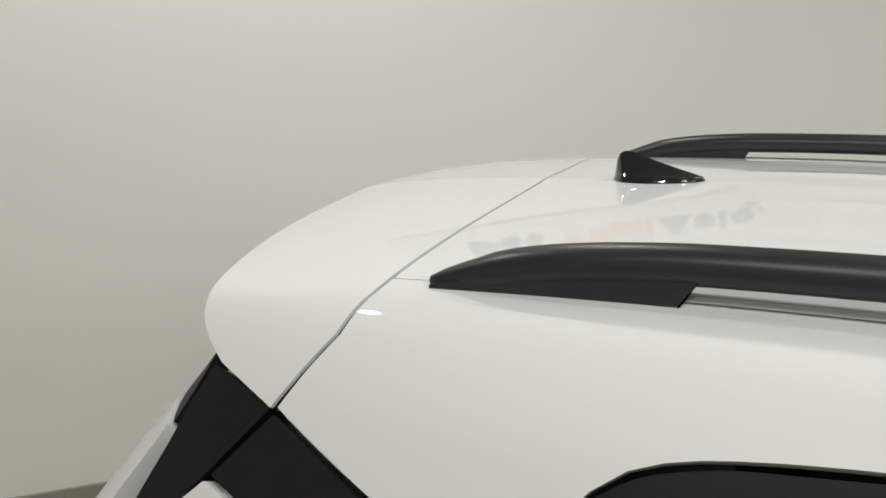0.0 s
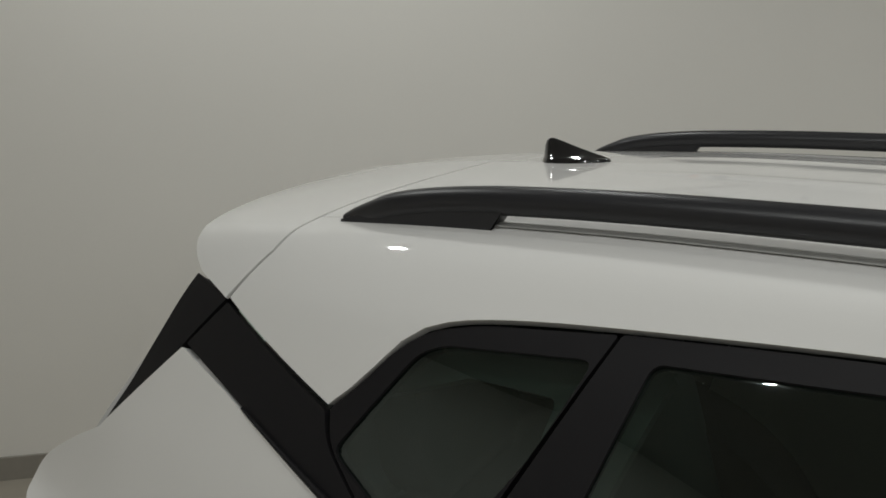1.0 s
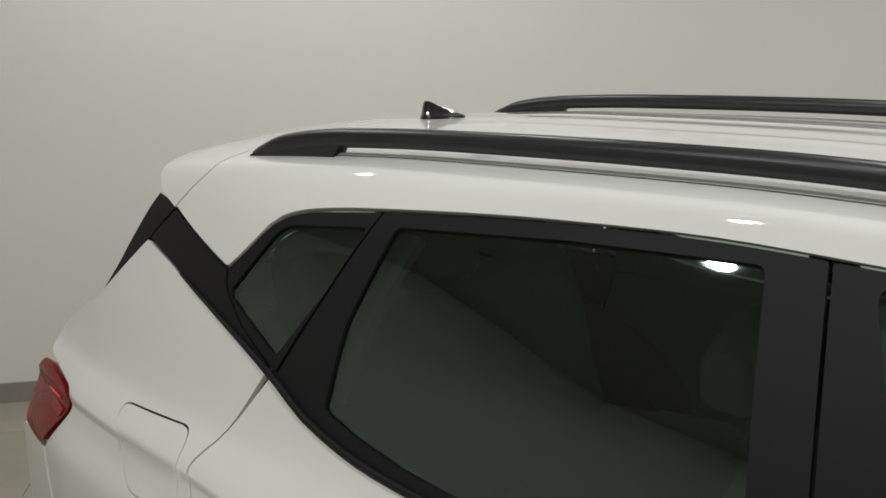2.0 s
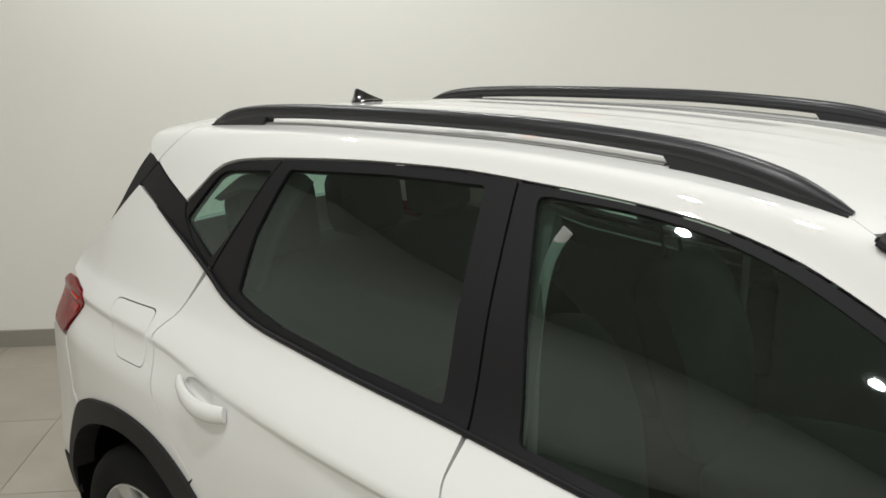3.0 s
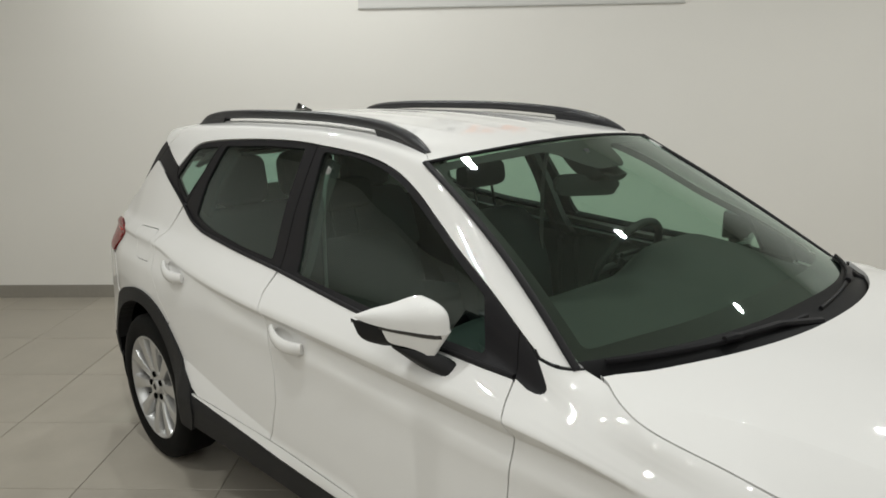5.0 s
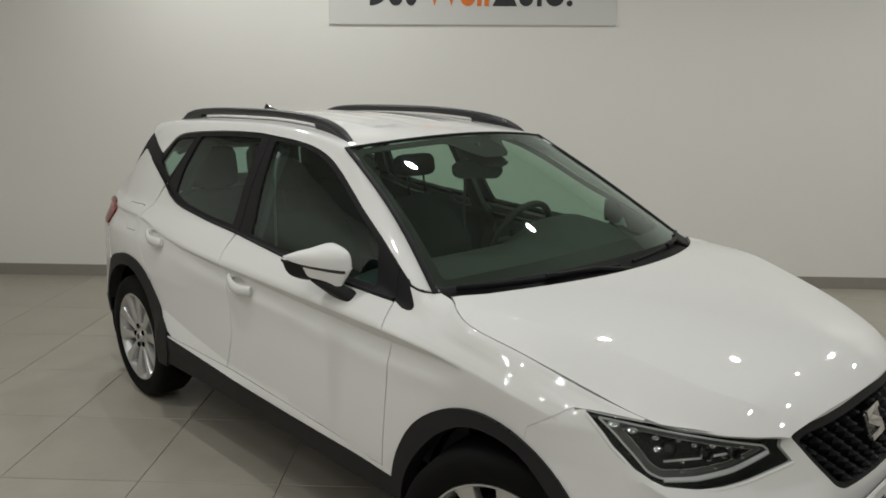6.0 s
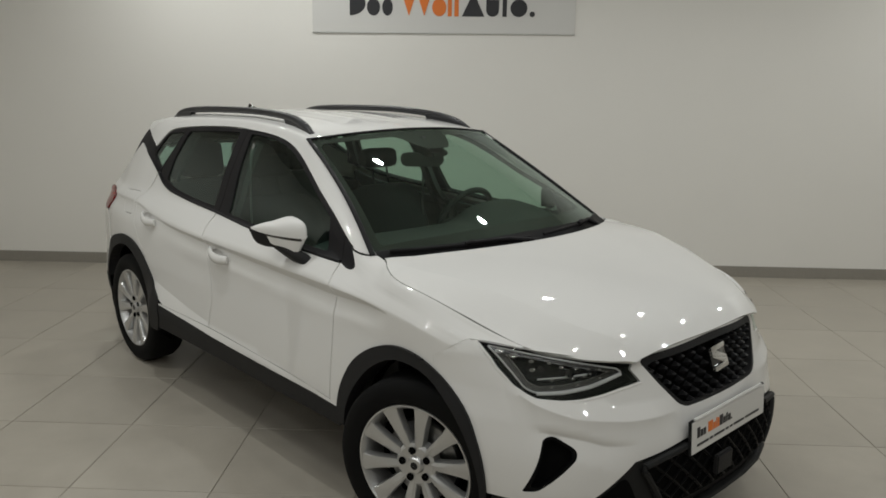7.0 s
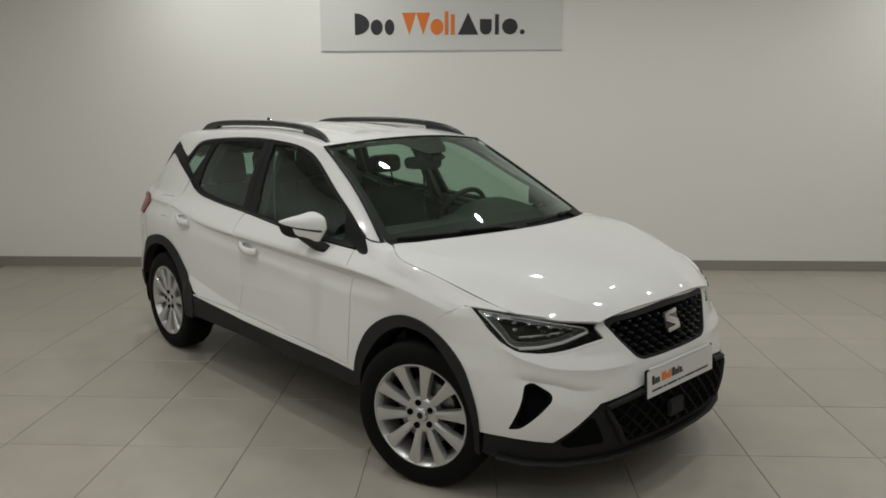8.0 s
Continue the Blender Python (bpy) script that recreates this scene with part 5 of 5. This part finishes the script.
for sgn in (-1, 1):
    pts = [(sgn * w, z) for w, z in ((.765, .262), (.70, .248), (.6, .243), (.45, .244), (.3, .250), (.15, .256), (0, .258))]
    part("chin_lip", tube(along(pts, .008), .014, 8, (1.5, .8)), CHIN_GREY, car, "dark grey chin lip")
    # pocket between intake and corner
    q = [(sgn * .455, .318), (sgn * .505, .432), (sgn * .525, .432), (sgn * .625, .338), (sgn * .60, .315)]
    panel("corner_pocket", F, nose_loop([(w, z) for w, z in (q if sgn < 0 else q[::-1])], .015), DARK, car, out=1, off=.0, thick=.004, step=.03)
    # fog pocket
    lp = nose_loop(FOG, mirror=sgn > 0)
    panel("air_pocket", F, lp, DARK, car, out=1, off=-.030, thick=.004, step=.03, label="black triangular side vent")
    panel("air_pocket_rim", F, lp, FRIT, car, [nose_loop([(-.698 + (p[0] + .698) * .80, .515 + (p[1] - .515) * .86) for p in FOG], .012, mirror=sgn > 0)],
          out=1, off=-.003, thick=.03, step=.03)
    # headlamp: dark bowl, light guides, modules, clear cover
    lamp = new("headlamp")
    lamp.parent = car
    tagged(lamp, "clear headlamp with dark bowl and bright light guides")
    hl = nose_loop(HEADLAMP, mirror=sgn > 0)
    panel("lamp_bowl", F, hl, LAMP_BLACK, lamp, out=1, off=-.050, thick=.004, step=.03, label="dark inner bowl")
    GUIDE_LINE = [(-.766, .843, .004), (-.749, .793), (-.722, .722, .008), (-.704, .709, .008), (-.638, .714), (-.56, .729), (-.452, .761, .004), (-.464, .774, .004), (-.617, .810), (-.728, .836)]
    INNER = [(-.740, .822, .004), (-.712, .738, .008), (-.696, .727, .008), (-.638, .731), (-.56, .745), (-.486, .767, .004), (-.617, .797), (-.70, .818)]
    for name, line, off, radius, mat, about in (("light_guide", GUIDE_LINE, -.012, .0030, GUIDE, "pale light guide"), ("reflector_edge", INNER, -.022, .0020, CHROME, "chrome reflector edge")):
        ring = [(-sgn * w, z) for w, z in dense(fillet(line, .01), .02)]
        part(name, tube(along(ring + ring[:1], off), radius, 8, caps=False), mat, lamp, about)
    low_bar = [(-sgn * w, z) for w, z in trail([(-.700, .705), (-.638, .709), (-.56, .724), (-.455, .756)], .02)]
    part("running_light", tube(along(low_bar, -.010), [.0045] * len(low_bar), 8, (1, 1.2)), GUIDE, lamp, "pale running light below the reflectors")
    panel("reflector_band", F, nose_loop(GUIDE_LINE, .006, mirror=sgn > 0), SILVER_BAND, lamp, [nose_loop(INNER, .006, mirror=sgn > 0)], out=1, off=-.020, thick=.003, step=.02, label="dull silver reflector band")
    lip = [(-sgn * w, z) for w, z in trail([(-.779, .846), (-.776, .824), (-.764, .774), (-.744, .726), (-.722, .700), (-.704, .688), (-.645, .683), (-.594, .686), (-.536, .696), (-.477, .709), (-.396, .722), (-.394, .728)], .015)]
    part("lamp_lip", tube(along(lip, -.003), [.0052] * len(lip), 8), PAINT, bumper, "white rounded lip round the headlamp")
    for w, z, size in ((-.675, .782, .020), (-.61, .772, .017), (-.55, .768, .014)):
        p, n = nose_point(-sgn * w, z, -.046)
        bm = lathe([(.001, -.004), (size * .55, -.003), (size * .8, .002), (size, .012), (size, .03)], 6)
        bm.transform(facing(p + n * .03, n) @ Matrix.Rotation(-math.pi / 2, 4, "X") @ pose(0, 0, 0, 180))
        part("projector", bm, GLASS_DARK, lamp, "dark glossy projector lens")
    part("lower_guide", tube([nose_point(sgn * w, z, -.020)[0] for w, z in ((.690, .748), (.62, .756), (.54, .765))], .003, 6), GUIDE, lamp, "pale lower light guide")
    # added mirror beads, tilted up so the ceiling lamps sparkle in the headlamp
    for w, z, size in ((.748, .832, .012), (.724, .820, .011), (.690, .805, .007), (.694, .778, .008), (.650, .800, .005), (.622, .788, .006), (.583, .785, .007), (.548, .778, .006), (.515, .776, .005),
                       (.655, .748, .005), (.60, .752, .005), (.565, .757, .005), (.66, .726, .004), (.59, .732, .004), (.52, .750, .004)):
        p, n = nose_point(sgn * w, z, -.020)
        bm = bmesh.new()
        bmesh.ops.create_icosphere(bm, subdivisions=3, radius=size)
        up = Vector(n) + Vector((0, 0, .85))
        bm.transform(facing(p, up.normalized()) @ Matrix.Diagonal((1.3, .95, .30, 1)))
        part("glint_cell", bm, MIRROR, lamp, "small mirror bead added to catch lamp glints")
    panel("lamp_cover", F, hl, CLEAR, lamp, out=1, off=-.001, thick=.003, step=.02, label="clear polycarbonate cover")

# plate with plain bars for its writing
plate = new("number_plate_panel")
plate.parent = car
tagged(plate, "white plate panel with dark and orange lettering bars")
m = facing((3.335, -.020, .530), (1, 0, .07))
bm = bmesh.new()
box(bm, (.528, .124, .012), Matrix())
bmesh.ops.bevel(bm, geom=bm.edges[:], offset=.004, segments=2, affect="EDGES")
bm.transform(m)
part("plate_holder", bm, BLACK_PLASTIC, plate, "black plate holder")
bm = bmesh.new()
box(bm, (.517, .112, .006), pose(0, 0, .006))
bmesh.ops.bevel(bm, geom=bm.edges[:], offset=.002, segments=2, affect="EDGES")
bm.transform(m)
part("plate_face", bm, SIGN_WHITE, plate, "white plate face")
bm = bmesh.new()
box(bm, (.48, .010, .012), pose(0, .060, .004))
bmesh.ops.bevel(bm, geom=bm.edges[:], offset=.003, segments=2, affect="EDGES")
bm.transform(m)
part("plate_ledge", bm, SIGN_WHITE, plate, "white upper ledge")
bm = bmesh.new()
box(bm, (.40, .03, .12), pose(0, 0, -.065))
bm.transform(m)
part("plate_bracket", bm, BLACK_PLASTIC, plate)
x = -.228
for wd, ht, mat in ((.018, .036, INK), (.016, .024, INK), (.014, .024, INK), (.008, 0, None), (.030, .036, ORANGE), (.016, .024, ORANGE), (.006, .036, ORANGE), (.010, .032, ORANGE),
                    (.022, .036, INK), (.016, .024, INK), (.010, .032, INK), (.018, .024, INK), (.006, .006, INK)):
    if mat:
        bm = bmesh.new()
        box(bm, (wd, ht, .0015), pose(x + wd / 2, -.004 + ht / 2, .0095))
        bm.transform(m)
        part("lettering_bar", bm, mat, plate, smooth=False)
    x += wd + .004
x = -.228
for wd in (.075, .02, .07, .02, .018, .075, .105):
    bm = bmesh.new()
    box(bm, (wd, .008, .0015), pose(x + wd / 2, -.030, .0095))
    bm.transform(m)
    part("lettering_bar", bm, INK, plate, smooth=False)
    x += wd + .010


# ---- cabin ----
def loft_box(name, sections, mat, parent, label="", bevel=.02):
    """A soft block through sections of (x, z) outlines at given y."""
    bm = bmesh.new()
    rings = [[bm.verts.new((x, y, z)) for x, z in outline] for y, outline in sections]
    for a, b in zip(rings, rings[1:]):
        n = len(a)
        for k in range(n):
            bm.faces.new((a[k], a[(k + 1) % n], b[(k + 1) % n], b[k]))
    bm.faces.new(rings[0])
    bm.faces.new(rings[-1])
    return part(name, bm, mat, parent, label, angle=45)


def soft(outline, y0, y1, edge=.03):
    """Sections of an outline drawn across, smaller at both ends."""
    cx, cz = np.mean([p[0] for p in outline]), np.mean([p[1] for p in outline])
    rings = []
    for y, k in ((y0, .72), (y0 + edge * .3, .90), (y0 + edge, 1.0), (y1 - edge, 1.0), (y1 - edge * .3, .90), (y1, .72)):
        rings.append((y, [(cx + (x - cx) * k, cz + (z - cz) * (k if k < 1 else 1)) for x, z in outline]))
    return rings


def seat(x, y, half, rest=True):
    s = new("seat")
    s.parent = car
    tagged(s, "dark cloth seat with headrest")
    cushion = fillet([(x + .04, .42), (x + .02, .56), (x + .30, .60), (x + .52, .61), (x + .55, .50), (x + .50, .42)], .05)
    loft_box("cushion", soft(cushion, y - half, y + half, .06), CLOTH, s)
    back = fillet([(x + .06, .52), (x - .05, .56), (x - .21, 1.00), (x - .21, 1.06), (x - .15, 1.075), (x - .08, 1.02), (x + .02, .80)], .05)
    loft_box("backrest", soft(back, y - half + .01, y + half - .01, .11), CLOTH, s)
    head = fillet([(x - .255, 1.165), (x - .26, 1.255), (x - .22, 1.285), (x - .17, 1.275), (x - .155, 1.165)], .035)
    loft_box("headrest", soft(head, y - .118, y + .118, .05), CLOTH, s)
    for dy in (-.055, .055):
        part("headrest_post", tube([(x - .17, y + dy, 1.05), (x - .205, y + dy, 1.19)], .006, 8), DASH, s)


seat(1.04, -.375, .25)
seat(1.04, .375, .25)
bench = new("rear_bench")
bench.parent = car
tagged(bench, "dark cloth rear bench with headrests")
loft_box("cushion", soft(fillet([(.20, .42), (.20, .58), (.62, .62), (.68, .55), (.64, .42)], .05), -.62, .62, .08), CLOTH, bench)
loft_box("backrest", soft(fillet([(.25, .54), (.12, .54), (-.05, 1.02), (-.04, 1.07), (.04, 1.08), (.10, 1.0)], .04), -.60, .60, .08), CLOTH, bench)
for y in (-.36, 0, .36):
    head = fillet([(-.04, 1.08), (-.065, 1.265), (-.025, 1.305), (.03, 1.298), (.065, 1.08)], .035)
    loft_box("headrest", soft(head, y - .13, y + .13, .05), CLOTH, bench)
loft_box("parcel_shelf", [(-.55, [(-.40, .96), (-.40, .98), (-.06, .98), (-.06, .96)]), (.55, [(-.40, .96), (-.40, .98), (-.06, .98), (-.06, .96)])], CLOTH, car)


def dash_section(y):
    """The dashboard's outline at a place across the car, with a hump over the instruments."""
    hump = .085 * math.exp(-((y - .38) / .21) ** 4)
    side = .03 * min(1, max(0, (abs(y) - .55) / .15)) ** 2
    raised = [(1.74, .45), (1.655, .84), (1.660, .935 + .3 * hump), (1.690, .980 + .8 * hump), (1.79, 1.002 + hump), (1.95, 1.008 + .7 * hump), (2.08, 1.0 + .2 * hump), (2.22, .988), (2.36, .96), (2.36, .45)]
    return fillet([(x + .03 * (1 - (y / .7) ** 2), z - side) for x, z in raised], .035, 3)


dash = loft_box("dashboard", [(y, dash_section(y)) for y in np.linspace(-.72, .72, 37)], DASH, car, "dark grey dashboard with a hump over the instruments")
bm = bmesh.new()
box(bm, (.02, .22, .11), pose(1.682, 0, .90, 0, -2))
bmesh.ops.bevel(bm, geom=bm.edges[:], offset=.008, segments=2, affect="EDGES")
part("screen", bm, GLOSS_BLACK, dash, "gloss black dashboard screen")
wheel_ob = new("steering_wheel")
wheel_ob.parent = car
tagged(wheel_ob, "dark steering wheel with three spokes")
tilt = pose(1.60, .36, .955, 0, 25, 0)
ring = [(tilt @ Vector((0, .182 * math.cos(a), .182 * math.sin(a)))) for a in np.linspace(0, 2 * math.pi, 37)]
part("wheel_ring", tube(ring, .0155, 10, up=(1, 0, .3), caps=False), DASH, wheel_ob)
bm = bmesh.new()
box(bm, (.045, .15, .11), Matrix())
bmesh.ops.bevel(bm, geom=bm.edges[:], offset=.018, segments=2, affect="EDGES")
bm.transform(tilt)
part("wheel_boss", bm, DASH, wheel_ob)
for a in (0, math.pi, -math.pi / 2):
    part("wheel_spoke", tube([tilt @ Vector((.0, .06 * math.cos(a), .05 * math.sin(a))), tilt @ Vector((0, .178 * math.cos(a), .178 * math.sin(a)))], [.018, .013], 8, (1, 1)), DASH, wheel_ob)
part("column", tube([tilt @ Vector((.02, 0, 0)), (1.85, .36, .90)], .045, 12), DASH, wheel_ob)
inner_m = new("rear_view_mirror")
inner_m.parent = car
tagged(inner_m, "dark rear-view mirror below the sensor housing")
bm = prism(fillet([(-.102, -.022), (-.105, .018), (-.082, .033), (.082, .035), (.105, .020), (.102, -.020), (.076, -.033), (-.076, -.033)], .02), .038, Matrix.Translation((0, 0, -.019)), .012)
bm.transform(pose(1.700, -.032, 1.305, 0, 0, -38) @ Matrix(((0, 0, 1, 0), (1, 0, 0, 0), (0, 1, 0, 0), (0, 0, 0, 1))))
part("mirror_body", bm, DASH, inner_m)
part("mirror_stalk", tube([(1.715, -.035, 1.325), (1.70, -.01, 1.36), (1.66, 0, 1.40)], [.016, .02, .024], 10), DASH, inner_m)
bm = bmesh.new()
rings = []
for k in range(9):      # a wedge against the glass, wide at the roof and narrow below
    t = k / 8
    half, deep = .075 - .025 * t, .020 + .045 * math.sin(math.pi * min(1, t + .12)) ** .7
    ring = []
    for i in range(13):
        a = i / 12 * 2 - 1
        q = on_screen(-.005 + a * half / .6, .955 - .20 * t, -.012)
        ring.append(bm.verts.new(q + np.array([-.35, 0, -.93]) * deep * math.sqrt(max(0, 1 - abs(a) ** 3))))
    rings.append(ring)
for p, q in zip(rings, rings[1:]):
    for i in range(12):
        bm.faces.new((p[i], p[i + 1], q[i + 1], q[i]))
bm.faces.new(rings[-1])
part("sensor_housing", bm, DASH, inner_m)
# linings
loop = [(-.05 + 1.5 * k / 30, 1.46) for k in range(31)] + [(1.45 - 1.5 * k / 30, 3.86 - 1.46) for k in range(31)]
panel("headliner", RIGHT, loop, HEADLINER, car, out=1, off=-.028, thick=.01, step=.06, label="grey cloth headliner")
loft_box("cabin_floor", [(-.66, [(-.45, .24), (-.45, .30), (2.2, .30), (2.2, .24)]), (.66, [(-.45, .24), (-.45, .30), (2.2, .30), (2.2, .24)])], DARK, car)
loft_box("bulkhead", [(-.66, [(2.28, .25), (2.28, .95), (2.34, .95), (2.34, .25)]), (.66, [(2.28, .25), (2.28, .95), (2.34, .95), (2.34, .25)])], DARK, car)
for sign, outv in ((-1, 1), (1, -1)):
    surf = RIGHT if sign < 0 else LEFT
    panel("door_lining", surf, on_side([(.20, .28), (.12, .80), (.20, 1.10), (.42, 1.055), (.98, 1.015), (1.98, .968), (2.08, .93), (2.05, .28)], .03), DOOR_TRIM, car, out=outv, off=-.060, thick=.01, step=.08, label="dark inner door lining")
    loop = on_side([(.955, 1.40), (1.00, 1.40), (1.06, 1.0), (1.06, .6), (.96, .6), (.965, 1.0)], .01)
    panel("centre_pillar", surf, loop, PILLAR_GREY, car, out=outv, off=-.050, thick=.03, step=.05, label="grey centre pillar lining")
    loop = on_side([(.03, 1.30), (.11, 1.375), (.20, 1.395), (.35, 1.395), (.30, 1.24), (.29, 1.12), (.17, 1.15), (.22, 1.24), (.24, 1.345), (.14, 1.345)], .01)
    panel("rear_pillar", surf, loop, DASH, car, out=outv, off=-.055, thick=.02, step=.05, label="dark rear pillar lining")
    belt_x = pchip([(.66, 1.010), (.93, 1.009), (1.06, 1.009), (1.21, 1.016), (1.314, 1.037), (1.36, 1.066)])
    pts = [(float(belt_x(z)), sign * .58, z) for z in np.linspace(1.36, .66, 26)]
    part("seat_belt", tube(pts, .011, 8, (1, .25), up=(0, 1, 0)), BELT_GREY, car, "grey seat belt webbing")


# ---- wheels ----
def wheel(cx, side, turn=0.0, steer=0.0):
    """A wheel with a ten-spoke alloy rim; the outer face looks along side."""
    w = new("wheel")
    w.parent = car
    w.matrix_local = pose(cx, side * .783, AXLE_Z, 0, 0, steer + (0 if side < 0 else 180)) @ pose(0, 0, 0, 0, turn, 0)
    # local: outer face towards -Y
    tyre = [(.232, -.052), (.236, -.062), (.250, -.066), (.275, -.068), (.300, -.064), (.316, -.054), (.3245, -.040), (.3255, -.015), (.3255, .05), (.3245, .10), (.31, .125), (.235, .125)]
    part("tyre", lathe(tyre, 72), RUBBER, w, "black rubber tyre")
    rim = [(.233, -.050), (.231, -.060), (.226, -.061), (.221, -.054), (.212, -.040), (.205, -.010), (.200, .06), (.205, .12)]
    part("rim", lathe(rim, 72), ALLOY, w, "silver alloy rim")
    disc = [(.03, .012), (.145, .012), (.15, .02), (.15, .04)]
    part("brake_disc", lathe(disc, 40), STEEL, w, "dark steel brake disc")
    # near-black disc standing in for the shade behind the spokes
    part("spoke_gap_shade", lathe([(.001, .05), (.205, .05)], 40), DARK, w)
    hub = [(.001, -.052), (.026, -.052), (.030, -.048), (.034, -.040), (.070, -.043), (.082, -.036), (.085, -.0)]
    part("hub", lathe(hub, 40), ALLOY, w)
    part("centre_cap", lathe([(.001, -.0535), (.014, -.0535), (.015, -.051)], 28), BLACK_PLASTIC, w, "dark centre cap")
    for k in range(10):
        a = 2 * math.pi * (k + .5) / 10
        bm = bmesh.new()
        rows = []
        for r, half, y in ((.055, .014, -.038), (.10, .0195, -.046), (.15, .0235, -.052), (.190, .0285, -.055), (.212, .0335, -.056), (.2305, .046, -.056)):
            rows.append([bm.verts.new((r, y + dy, q * half)) for q, dy in ((-1, .034), (-1, .010), (-.88, .003), (.30, -.004), (.86, .002), (1, .010), (1, .034))])
        for p, q in zip(rows, rows[1:]):
            for i in range(6):
                bm.faces.new((p[i], p[i + 1], q[i + 1], q[i]))
        bm.transform(Matrix.Rotation(a, 4, "Y"))
        part("spoke", bm, ALLOY, w, angle=40)
    for k in range(5):
        a = 2 * math.pi * k / 5 + radians(40)
        bm = lathe([(.001, -.0405), (.0085, -.0405), (.0095, -.0445), (.0135, -.0450), (.0140, -.042), (.0140, -.02)], 14)
        bm.transform(Matrix.Translation((.055 * math.cos(a), -.003, .055 * math.sin(a))))
        part("wheel_bolt", bm, DARK, w, "dark recessed wheel bolt")
    return w


for cx in (REAR_WHEEL, FRONT_WHEEL):
    for side_ in (-1, 1):
        wheel(cx, side_, 8, 18 if cx > 1 else 0)      # the front wheels are turned to the left
# wheel wells
for cx in (REAR_WHEEL, FRONT_WHEEL):
    for side_ in (-1, 1):
        r = .362 if cx > 1 else .465
        bm = lathe([(r, .0), (r, .24), (.05, .24)], 40)
        bm.transform(pose(cx, side_ * (.765 if cx > 1 else .80), AXLE_Z + .02, 0, 0, 0 if side_ < 0 else 180))
        for v in [v for v in bm.verts if v.co.z < .23]:
            v.co.z = .23
        part("wheel_well", bm, DARK, car)


# ---- floor tiles, 60 cm ----
bm = bmesh.new()
box(bm, (.5965, .5965, .02), Matrix())
bmesh.ops.bevel(bm, geom=[e for e in bm.edges if all(v.co.z > 0 for v in e.verts)], offset=.0015, segments=1, affect="EDGES")
bm.transform(pose(0, 0, -.01))
tile_mesh = bpy.data.meshes.new("floor_tile")
bm.to_mesh(tile_mesh)
bm.free()
tile_mesh.materials.append(TILE)
TS0, TN0 = .07, .015      # a tile's middle
cells = [(i, j) for i in range(-11, 15) for j in range(-15, 4)]
near = [c for c in cells if S0 + .1 < TS0 + .6 * c[0] < 6.4 and -4.6 < TN0 + .6 * c[1] < 1.9]
far = [c for c in cells if c not in near and S0 < TS0 + .6 * c[0] < S1 and TN0 + .6 * c[1] > N0]
for i, j in near:
    ob = new("floor_tile", tile_mesh)
    ob.parent = floor
    ob.location = (TS0 + .6 * i, TN0 + .6 * j, random.uniform(-.0004, .0004))
bm = bmesh.new()
for i, j in far:
    box(bm, (.5965, .5965, .02), pose(TS0 + .6 * i, TN0 + .6 * j, -.01))
rest = part("floor_tile_rest", bm, TILE, floor, smooth=False)
tagged(rest, kind="stuff")
